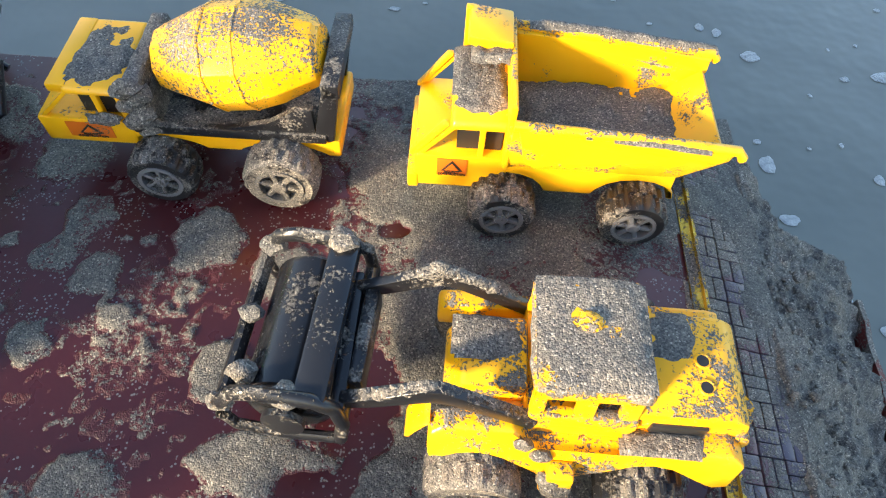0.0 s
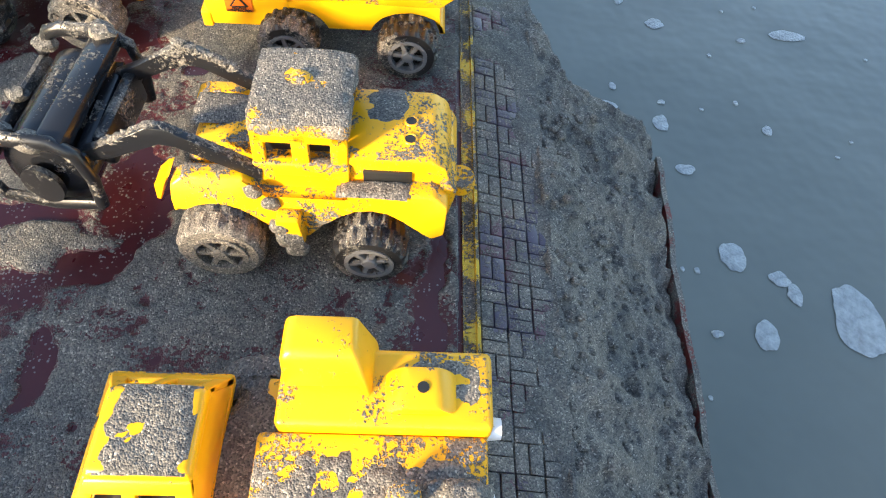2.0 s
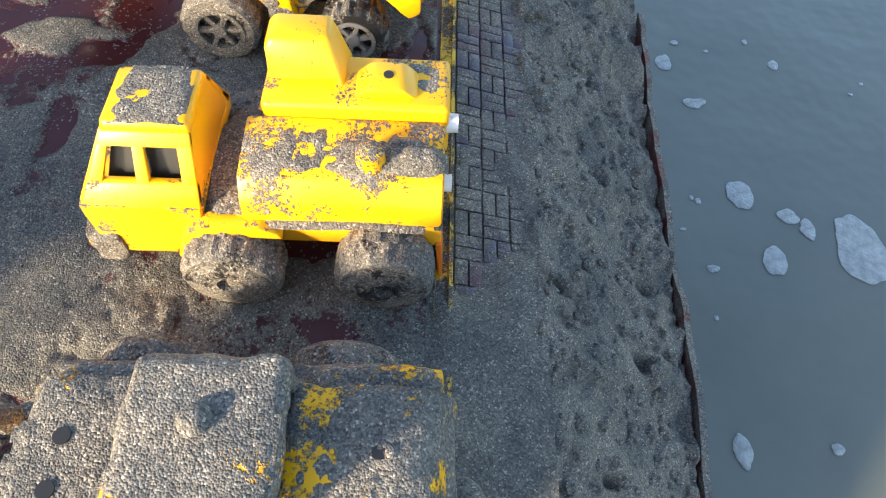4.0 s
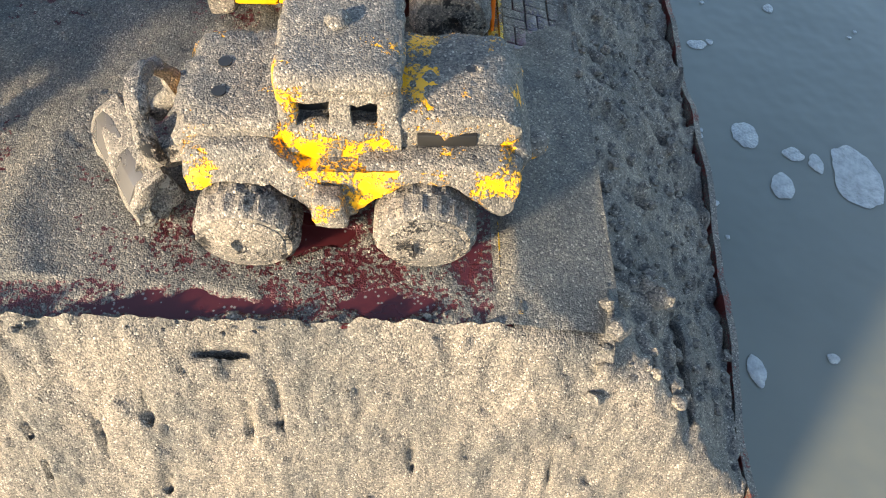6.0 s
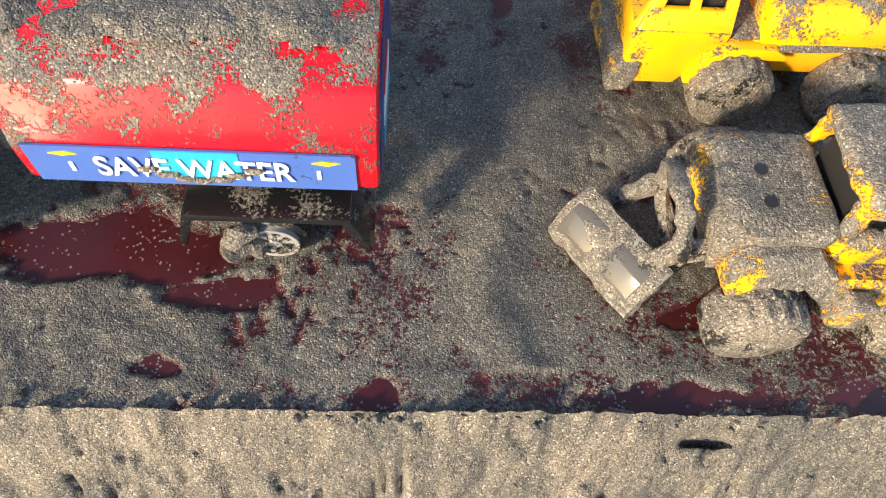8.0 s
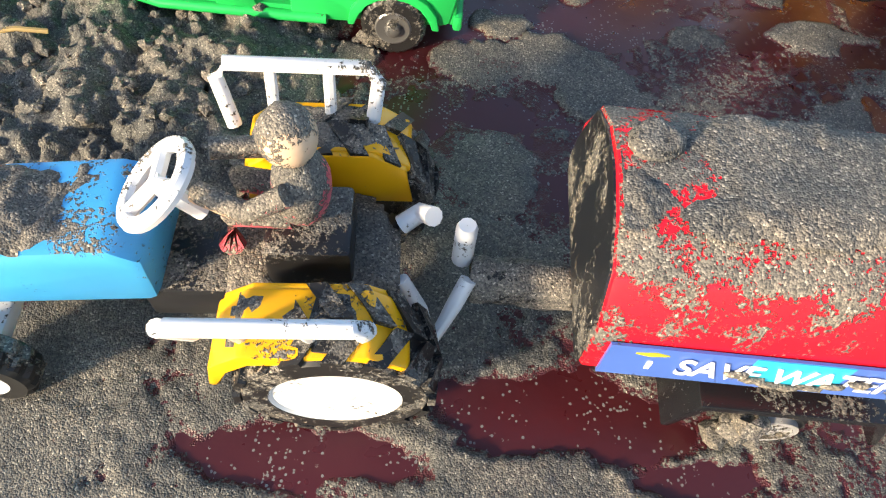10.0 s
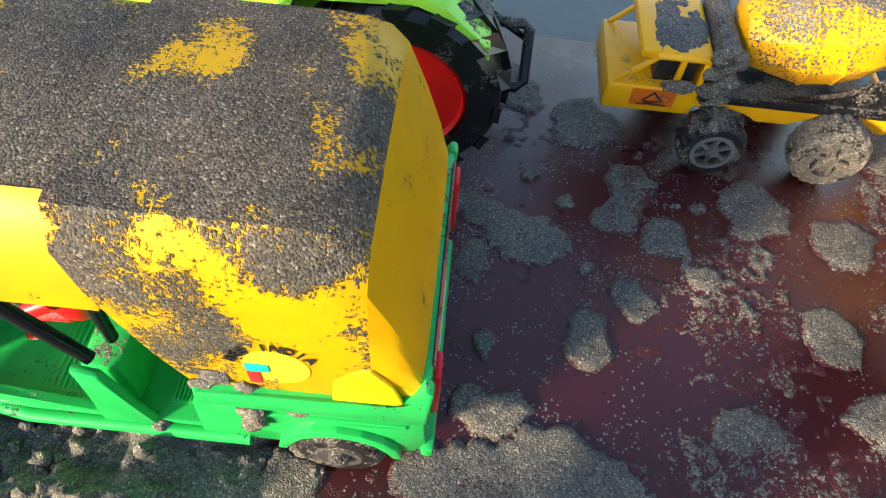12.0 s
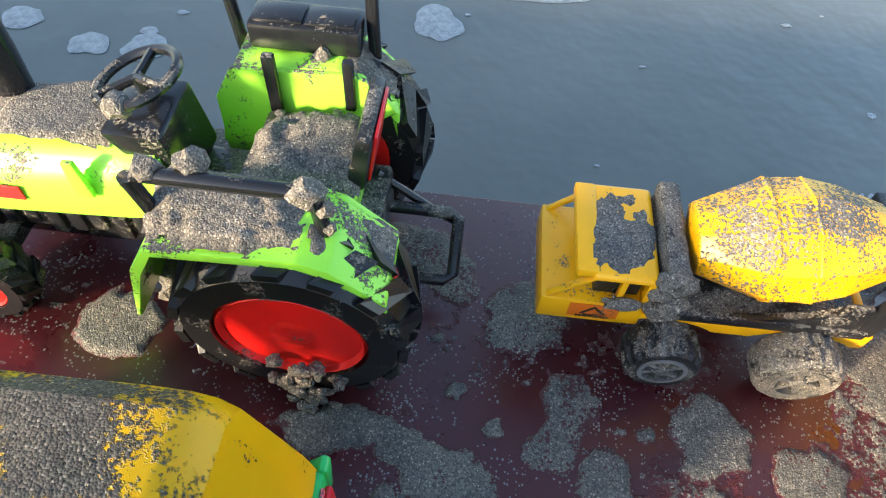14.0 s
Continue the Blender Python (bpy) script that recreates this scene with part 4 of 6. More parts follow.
def roller_loader():
    T = thing("road_roller", pose(0.0435, 0.0750, 0, 0, 0, -0.5), "yellow plastic toy road roller with black drum and sandy roof", "toy roller", "yellow toy construction vehicles")
    loader_body(T, M_YEL, M_YEL_SANDED)
    crust(T, -0.0150, 0.0143, -0.0155, 0.0162, 0.0560, 0.0014, 21, 1.05)
    crust(T, -0.036, -0.0150, -0.0030, 0.0102, 0.0418, 0.0016, 22, 0.6)
    crust(T, 0.0140, 0.032, -0.002, 0.0150, 0.0433, 0.0014, 23, 0.45)
    crust(T, 0.0100, 0.0330, -0.0235, -0.0165, 0.0344, 0.0014, 24, 0.5)
    bm = bmesh.new()
    for i, (x, y, z, r) in enumerate([(-0.0045, -0.0295, 0.0195, 0.0044), (-0.003, -0.0300, 0.0150, 0.0040), (-0.007, -0.0285, 0.0245, 0.0034), (-0.010, -0.0240, 0.0300, 0.0030), (-0.015, -0.0225, 0.0335, 0.0028)]):
        lump((x, y, z), r, r * 0.6, r, bm, 0.4, i + 60, 2)
    tagged(part("sand_clod", bm, SAND, T, "clods of damp sand"), kind="stuff")
    part("front_bracket", prism([(-0.0420, 0.0350), (-0.0400, 0.0360), (-0.0440, 0.0300), (-0.0455, 0.0240), (-0.0470, 0.0245), (-0.0460, 0.0310)], -0.0200, -0.0120, 0.0004), M_YEL_CLEAN, T)
    # black cranked arms to the drum frame
    for y0, y1 in ((-0.0185, -0.0150), (0.0150, 0.0180)):
        part("arm", prism([(-0.0120, 0.0385), (-0.0370, 0.0545), (-0.0420, 0.0550), (-0.0560, 0.0465), (-0.0640, 0.0430), (-0.0640, 0.0385), (-0.0560, 0.0410), (-0.0400, 0.0490), (-0.0350, 0.0480), (-0.0130, 0.0335)], y0, y1, 0.0006), M_BLACK, T)
    bm = bmesh.new()
    for i in range(7):
        lump((-0.041 - 0.0024 * i, -0.0168, 0.0540 - 0.0013 * i), 0.0026, 0.0018, 0.0012, bm, 0.5, i + 190, 2)
        lump((-0.026 - 0.0024 * i, 0.0165, 0.0475 + 0.0014 * i), 0.0026, 0.0018, 0.0014, bm, 0.5, i + 200, 2)
    tagged(part("sand_clod", bm, SAND, T, "clods of damp sand"), kind="stuff")
    part("arm_bar", box(-0.0660, -0.0620, -0.0200, 0.0210, 0.0370, 0.0430, 0.0008), M_BLACK_CLEAN, T)
    # drum cage, turned a little
    D = Matrix.Translation((-0.0785, 0.0040, 0.0290)) @ Matrix.Rotation(radians(-3), 4, "Z") @ Matrix.Diagonal((0.84, 0.80, 1.12, 1))
    def put(bm):
        for v in bm.verts:
            v.co = D @ v.co
        return bm
    part("roller_drum", put(lathe([(0.0110, -0.0260), (0.0145, -0.0240), (0.0145, 0.0240), (0.0110, 0.0260)], "y", 36)), M_BLACK_CLEAN, T, "smooth black roller drum with grains of sand")
    for s in (-1, 1):
        y = s * 0.0300
        hoop = [(-0.0195, y, 0.0010), (-0.0185, y, 0.0085), (-0.0120, y, 0.0160), (-0.0060, y, 0.0175), (0.0120, y, 0.0175), (0.0185, y, 0.0140), (0.0200, y, 0.0040), (0.0180, y, -0.0070)]
        part("cage_hoop", put(tube(hoop, 0.0024)), M_BLACK, T)
        part("cage_foot", put(tube([(0.0180, y, -0.0070), (0.0, y, -0.0085), (-0.0170, y, -0.0060), (-0.0195, y, 0.0010)], 0.0020)), M_BLACK, T)
        part("hub_plate", put(lathe([(0.0070, y - 0.0012), (0.0070, y + 0.0012)], "y", 20)), M_BLACK, T)
    part("cage_plate", put(box(0.0060, 0.0165, -0.031, 0.031, 0.0135, 0.0185, 0.0016)), M_BLACK_CLEAN, T)
    part("cage_rail", put(tube([(-0.0190, -0.030, 0.0050), (-0.0190, 0.030, 0.0050)], 0.0026)), M_BLACK, T)
    part("cage_rail", put(tube([(0.0195, -0.030, 0.0060), (0.0195, 0.030, 0.0060)], 0.0024)), M_BLACK, T)
    part("yoke", put(box(0.0200, 0.0250, -0.0200, 0.0180, 0.0020, 0.0130, 0.0014)), M_BLACK, T)
    bm = bmesh.new()
    for i, (x, y, z, r) in enumerate([(-0.015, 0.029, 0.012, 0.0042), (0.010, 0.029, 0.0185, 0.0048), (-0.019, -0.029, 0.007, 0.0035), (0.004, -0.029, 0.0165, 0.0045), (-0.016, 0.002, 0.010, 0.0035), (-0.012, -0.021, 0.013, 0.004), (0.0145, -0.026, 0.010, 0.003)]):
        lump((x, y, z), r * 1.2, r, r * 0.6, bm, 0.45, i + 70, 2)
    tagged(part("sand_clod", put(bm), SAND, T, "clods of damp sand"), kind="stuff")
    return T


def bulldozer():
    T = thing("bulldozer", pose(0.0530, -0.1120, 0, 0, 0, 0.5), "toy bulldozer caked all over with sand, yellow plastic showing through", "toy bulldozer", "yellow toy construction vehicles")
    loader_body(T, M_YEL_SANDED, M_YEL_SANDED, 0.0165, -0.0425)
    crust(T, -0.0150, 0.0143, -0.0160, 0.0080, 0.0560, 0.0010, 31, 0.2)
    crust(T, -0.0420, -0.0150, -0.0165, 0.0165, 0.0412, 0.0020, 32, 0.5)
    crust(T, 0.0130, 0.0420, -0.0150, 0.0145, 0.0432, 0.0016, 33, 0.4)
    crust(T, 0.0000, 0.0420, -0.0240, -0.0160, 0.0342, 0.0014, 34, 0.4)
    # arms and the grey blade
    for y in (-0.012, 0.012):
        part("arm", prism([(-0.040, 0.026), (-0.040, 0.0315), (-0.050, 0.0285), (-0.062, 0.0150), (-0.059, 0.0120), (-0.049, 0.0235)], y - 0.0022, y + 0.0022, 0.0006), M_TYRE_SAND, T)
    part("push_frame", ring_tube((-0.050, -0.002, 0.0290), 0.0125, 0.0024, Matrix.Rotation(radians(78), 3, "Y"), 20, 8), M_TYRE_SAND, T)
    B = Matrix.Translation((-0.0690, -0.008, 0.0030)) @ Matrix.Rotation(radians(34), 4, "Z") @ Matrix.Rotation(radians(32), 4, "Y")
    bm = prism([(0.000, 0.0215), (0.0022, 0.0205), (-0.0010, 0.0140), (-0.0012, 0.0085), (0.0030, 0.0030), (0.0015, 0.0008), (-0.0020, 0.0016), (-0.0048, 0.0080), (-0.0046, 0.0145)], -0.0175, 0.0175, 0.0004)
    for v in bm.verts:
        v.co = B @ v.co
    part("blade", bm, M_GREY_CLEAR, T, "translucent grey plastic blade crusted with sand")
    for s in (-1, 0, 1):
        bm = prism([(0.0015, 0.0200), (0.0085, 0.0120), (0.0060, 0.0030), (0.0000, 0.0030)], s * 0.0150 - 0.0008, s * 0.0150 + 0.0008, 0.0003)
        for v in bm.verts:
            v.co = B @ v.co
        part("blade_rib", bm, M_GREY_CLEAR, T)
    for y0, y1 in ((-0.0145, -0.0020), (0.0025, 0.0150)):
        bm = prism([(-0.0024, 0.0026), (-0.0052, 0.0078), (-0.0051, 0.0142), (-0.0030, 0.0178), (-0.0026, 0.0170), (-0.0040, 0.0140), (-0.0041, 0.0082), (-0.0018, 0.0030)], y0, y1, 0.0003)
        for v in bm.verts:
            v.co = B @ v.co
        part("blade_scoop", bm, M_SCOOP, T, "smooth translucent grey scoop")
    return T


# ---- crane truck ----
def crane_truck():
    T = thing("crane_truck", pose(0.0475, -0.0265, 0, 0, 0, 0.0), "yellow plastic toy crane truck streaked with sand", "toy truck", "yellow toy construction vehicles")
    four_wheels(T, (-0.0085, 0.0335), -0.0255, 0.0225, (True, True))
    lower_body(T, -0.0040, 0.0490, -0.0190, 0.0190, 0.0160, 0.0290, (0.0335,), M_YEL_WARM, 0.012)
    part("mud_flap", prism([(0.0475, 0.0180), (0.0492, 0.0180), (0.0500, 0.0010), (0.0488, 0.0005)], -0.0200, -0.0090, 0.0003), M_ORANGE, T, "orange mud flap")

    # cab with sides that lean in towards a small roof
    def leaning(bm):
        for v in bm.verts:
            k = min(1.0, max(0.0, (v.co.z - 0.0320) / 0.0190))
            v.co.y *= 1 - 0.52 * k
            v.co.x += 0.0100 * k * max(0.0, min(1.0, (-0.028 - v.co.x) / 0.018))
        return bm

    part("cab", prism([(-0.0460, 0.0105), (-0.0255, 0.0105), (-0.0215, 0.0215), (-0.0150, 0.0270), (-0.0140, 0.0330), (-0.0460, 0.0330)], -0.0212, 0.0212, 0.0012), M_YEL, T)
    for x, wd in ((-0.0455, 0.0050), (-0.0300, 0.0038), (-0.0180, 0.0038)):
        for s in (-1, 1):
            part("pillar", leaning(box(x, x + wd, *sorted((s * 0.0208, s * 0.0180)), 0.0325, 0.0505, 0.0006)), M_YEL_CLEAN, T)
    for s in (-1, 1):
        part("window_sill", leaning(box(-0.0455, -0.0142, *sorted((s * 0.0209, s * 0.0180)), 0.0320, 0.0385, 0.0006)), M_YEL_CLEAN, T)
        part("window_head", leaning(box(-0.0455, -0.0142, *sorted((s * 0.0209, s * 0.0180)), 0.0468, 0.0505, 0.0006)), M_YEL_CLEAN, T)
    part("back_panel", leaning(box(-0.0160, -0.0144, -0.0190, 0.0190, 0.0325, 0.0505, 0.0004)), M_YEL_CLEAN, T)
    part("windscreen_post", leaning(box(-0.0462, -0.0440, -0.0195, -0.0165, 0.0325, 0.0505, 0.0004)), M_YEL_CLEAN, T)
    # the shade inside this cab is a black block too
    part("cab_inside", leaning(box(-0.0400, -0.0170, -0.0150, 0.0150, 0.0330, 0.0500, 0)), M_PRINT_SHADE_BLACK, T, "black block standing for the shade inside the cab")
    part("roof", box(-0.0365, -0.0135, -0.0105, 0.0105, 0.0495, 0.0532, 0.0014, seg=3, taper=(0.93, 0.90)), M_YEL_CLEAN, T)
    part("bumper", box(-0.0495, -0.0400, -0.0222, 0.0200, 0.0070, 0.0200, 0.0014), M_YEL_SANDED, T)
    part("front_arch", prism([(-0.0245, 0.0140), (-0.0205, 0.0255), (-0.0130, 0.0300), (0.0010, 0.0300), (0.0055, 0.0275), (0.0065, 0.0250), (-0.0050, 0.0265), (-0.0170, 0.0225), (-0.0215, 0.0140)], -0.0245, -0.0190, 0.0006), M_YEL, T)
    # the bed with a sloping side box and the crane house
    part("bed", box(-0.0060, 0.0490, -0.0205, 0.0210, 0.0280, 0.0310, 0.0010), M_YEL, T)
    part("side_box", prism([(-0.0215, 0.0285), (-0.0205, 0.0350), (-0.0160, 0.0420), (0.0030, 0.0440), (0.0040, 0.0285)], -0.0040, 0.0490, 0.0014, axis="x"), M_YEL, T)
    part("rear_wall", box(0.0000, 0.0500, 0.0030, 0.0225, 0.0300, 0.0480, 0.0018, seg=3), M_YEL_CLEAN, T)
    bm = prism([(0.0010, 0.0300), (0.0010, 0.0570), (0.0030, 0.0590), (0.0180, 0.0590), (0.0225, 0.0460), (0.0225, 0.0300)], 0.0080, 0.0255, 0.0022)
    for v in bm.verts:
        if v.co.y < 0.015:
            v.co.y += 0.0080 * max(0.0, (v.co.z - 0.044) / 0.015)
    part("crane_house", bm, M_YEL_CLEAN, T)
    part("boom_foot", prism([(0.0240, 0.0478), (0.0420, 0.0478), (0.0375, 0.0515), (0.0290, 0.0515)], 0.0060, 0.0170, 0.0014), M_YEL_CLEAN, T)
    # no hole is cut; a black plug paints its shade
    part("boom_hole", lathe([(0.0014, 0.0508), (0.0014, 0.0518)], "z", 12, centre=(0.0335, 0.0115, 0)), M_PRINT_SHADE_BLACK, T, "black plug standing for the shade in a round hole")
    part("filler_cap", lathe([(0.0042, 0.0420), (0.0036, 0.0475), (0.0016, 0.0490)], "z", 14, centre=(0.0300, -0.0110, 0)), M_YEL, T)
    part("tail_lamp", lathe([(0.0030, 0.048), (0.0026, 0.0525)], "x", 12, centre=(0, 0.006, 0.040)), M_WHITE, T, "clear plastic stud")
    part("tail_lamp", lathe([(0.0024, 0.048), (0.0024, 0.0512)], "x", 12, centre=(0, -0.010, 0.034)), M_WHITE, T, "clear plastic stud")
    crust(T, -0.0350, -0.0150, -0.0098, 0.0098, 0.0527, 0.0014, 41, 1.2)
    crust(T, -0.0160, 0.000, -0.0205, 0.0185, 0.0290, 0.0040, 42, 0.8)
    crust(T, -0.002, 0.048, -0.0160, 0.0020, 0.0425, 0.0030, 43, 0.4, slope=(0, 0.11))
    crust(T, 0.022, 0.050, -0.0150, -0.0060, 0.0425, 0.0060, 44, 0.5)
    crust(T, -0.004, 0.049, -0.0232, -0.0195, 0.0290, 0.0016, 45, 0.6)
    crust(T, 0.024, 0.049, 0.004, 0.022, 0.0478, 0.0012, 46, 0.05)
    crust(T, -0.050, -0.042, -0.0215, 0.0195, 0.0200, 0.0026, 47, 0.7)
    return T


# ---- red water tanker trailer ----
def tanker():
    T = thing("water_tanker", pose(-0.1195, -0.0870, 0, 0, 0, -0.5), "red plastic toy water tanker trailer with sand on its top", "toy trailer")
    prof = [(-0.0285, 0.0320), (-0.0283, 0.0420), (-0.0268, 0.0490), (-0.0215, 0.0560), (-0.011, 0.0610), (0.0, 0.0628), (0.011, 0.0610), (0.020, 0.0560), (0.0255, 0.0470), (0.0280, 0.0395), (0.0285, 0.0320), (0.025, 0.0290), (-0.025, 0.0290)]
    prof = [(y * 1.10 if y > 0 else y, z + 0.003 + (0.004 if z > 0.05 else 0.0)) for y, z in prof]
    tank = part("tank", prism(prof, -0.0430, 0.0430, 0.0016, axis="x"), M_RED, T, "red rounded tank")
    part("end_sticker", prism([(y * 0.86, 0.045 + (z - 0.045) * 0.84) for y, z in prof], 0.0430, 0.0434, 0, axis="x"), M_NAVY, tank, "navy and white printed sticker")
    part("sticker_print", prism([(-0.012, 0.040), (0.008, 0.042), (0.010, 0.049), (-0.009, 0.047)], 0.0434, 0.0437, 0, axis="x"), M_PRINT_WHITE, tank)
    part("sticker_print", prism([(-0.010, 0.0495), (0.006, 0.0505), (0.004, 0.0545), (-0.007, 0.0535)], 0.0434, 0.0437, 0, axis="x"), M_PRINT_RED, tank)
    part("sticker_print", prism([(-0.014, 0.0345), (0.012, 0.0345), (0.010, 0.0385), (-0.012, 0.0385)], 0.0434, 0.0437, 0, axis="x"), M_PRINT_CYAN, tank)
    part("end_rim", prism([(y * 0.95, 0.045 + (z - 0.045) * 0.95) for y, z in prof], -0.0434, -0.0429, 0, axis="x"), M_BLACK, tank)
    S = Matrix.Translation((0, -0.0287, 0.0412)) @ Matrix.Rotation(radians(-3), 4, "X") @ Matrix.Diagonal((1, 1, 0.95, 1))
    def put(bm):
        for v in bm.verts:
            v.co = S @ v.co
        return bm
    band = part("sticker", put(box(-0.0395, 0.0375, -0.0004, 0.0003, -0.0060, 0.0072, 0)), M_PRINT_BLUE, T, "blue sticker with white letters")
    part("sticker_middle", put(box(-0.010, 0.010, -0.0006, -0.0004, -0.0030, 0.0070, 0)), M_PRINT_CYAN, band)
    part("sticker_mark", put(prism([(-0.034, 0.0048), (-0.030, 0.0056), (-0.027, 0.0048), (-0.031, 0.0040)], -0.0007, -0.0004, 0)), M_PRINT_YELLOW, band)
    part("sticker_mark", put(prism([(0.027, 0.0044), (0.030, 0.0054), (0.034, 0.0048), (0.031, 0.0036)], -0.0007, -0.0004, 0)), M_PRINT_YELLOW, band)
    for x in (-0.0300, 0.0285):
        part("sticker_mark", put(box(x - 0.0005, x + 0.0005, -0.0007, -0.0004, -0.0018, 0.0016, 0)), M_PRINT_WHITE, band)
    writing("SAVE WATER", 0.0079, M_PRINT_WHITE, band, S @ Matrix.Translation((-0.001, -0.0008, 0.0004)) @ Matrix.Rotation(radians(90), 4, "X") @ Matrix.Diagonal((1, 1.25, 1, 1)))
    for x in (-0.030, 0.030):
        part("hatch", lathe([(0.0055, 0.0650), (0.0055, 0.0705), (0.0045, 0.0715)], "z", 18, centre=(x * 1.15, 0.006, 0)), M_TYRE_SAND, T, "dark filler cap caked with sand")
    # underframe, fenders and wheels
    part("underframe", box(-0.030, 0.032, -0.016, 0.016, 0.0185, 0.0330, 0.001), M_BLACK_CLEAN, T)
    for s in (-1, 1):
        y0, y1 = (-0.0295, -0.0165) if s < 0 else (0.0165, 0.0295)
        part("mudguard", prism([(-0.0150, 0.0090), (-0.0105, 0.0245), (0.0345, 0.0245), (0.0405, 0.0090), (0.0385, 0.0085), (0.0325, 0.0225), (-0.0085, 0.0225), (-0.0130, 0.0085)], y0, y1, 0.0003), M_BLACK_CLEAN, T)
        t = shared("wheel", tyre_mesh(0.0100, 0.008, M_TYRE, 20, 0.03, 0.7), T, Matrix.Translation((0.0120, s * 0.0235, 0.0100)) @ Matrix.Rotation(radians(0 if s < 0 else 180), 4, "Z"), "black tyre with a silver rim")
        shared("rim", rim_mesh(0.0072, M_RIM_SILVER, 7), t, Matrix.Translation((0, -0.0032, 0)))
    part("drawbar", tube([(-0.030, 0, 0.0230), (-0.052, 0, 0.0225), (-0.066, 0, 0.0215)], 0.0060), M_TYRE_SAND, T, "drawbar caked with sand")
    crust(T, -0.0420, 0.0420, -0.0150, 0.0160, 0.0682, 0.0026, 51, 0.75)
    bm = bmesh.new()
    for i in range(7):
        lump((-0.012 + 0.0042 * i, -0.0299, 0.0420 - 0.0040 * math.sin(i * 0.55)), 0.0028, 0.0008, 0.0009, bm, 0.4, i + 90, 2)
    for i, (x, z) in enumerate(((0.0045, 0.0135), (0.002, 0.0090), (0.006, 0.0060), (0.0, 0.004))):
        lump((x, -0.0295, z), 0.0042, 0.0040, 0.0034, bm, 0.5, i + 120, 2)
    tagged(part("sand_clod", bm, SAND, T, "clods of damp sand"), kind="stuff")
    reshape(T, 1.0, 1.0, 0.0035, ("wheel", "mudguard", "drawbar"))
    return T


# ---- yellow and blue tractor with white wheels ----
def big_tyre(r, w, mat, n=16):
    """A tractor tyre with slanting cleats, open to the near side."""
    h = w / 2
    bm = lathe([(r * 0.60, -h * 0.5), (r * 0.62, -h), (r * 0.84, -h), (r * 0.91, -h * 0.72), (r * 0.92, 0), (r * 0.91, h * 0.72), (r * 0.84, h), (r * 0.62, h), (r * 0.60, h * 0.5)], "y", 48)
    cleats = []
    for s in (-1, 1):
            a = 0.0
            cm = bmesh.new()
            pts = []
            for (al, ya, rr) in ((0, s * 0.02, 1.0), (0.20, s * 0.02, 1.0), (0.46, s * 1.02, 0.93), (0.26, s * 1.02, 0.93)):
                for q in (rr, 0.86):
                    pts.append(cm.verts.new((r * q * math.cos(a + al), h * ya, r * q * math.sin(a + al))))
            o = pts[0::2]
            i = pts[1::2]
            cm.faces.new(o), cm.faces.new(i[::-1])
            for e in range(4):
                cm.faces.new((o[e], o[(e + 1) % 4], i[(e + 1) % 4], i[e]))
            bmesh.ops.recalc_face_normals(cm, faces=list(cm.faces))
            cleats.append((finish("cleat", cm, mat, 0.5), s))
    return finish("tyre", bm, mat, 0.5), cleats, n


def add_cleats(wheel, kind):
    """The slanting cleats, each a piece of its own round the tyre."""
    for mesh, s in kind[1]:
        for k in range(kind[2]):
            shared("cleat", mesh, wheel, Matrix.Rotation(-2 * math.pi * (k + (0.5 if s > 0 else 0)) / kind[2], 4, "Y"))


def steering(T, c, R, r, mat, tilt):
    s = part("steering_wheel", ring_tube(c, R, r, tilt), mat, T)
    bm = bmesh.new()
    for a in (90, 210, 330):
        e = Vector(c) + tilt @ Vector((R * math.cos(radians(a)), R * math.sin(radians(a)), 0))
        tube([c, e], r * 0.9, bm, 8)
    tube([Vector(c) + tilt @ Vector((0, 0, 0.001)), Vector(c) + tilt @ Vector((0, 0, -0.012))], r * 1.2, bm, 8)
    part("steering_hub", bm, mat, s)


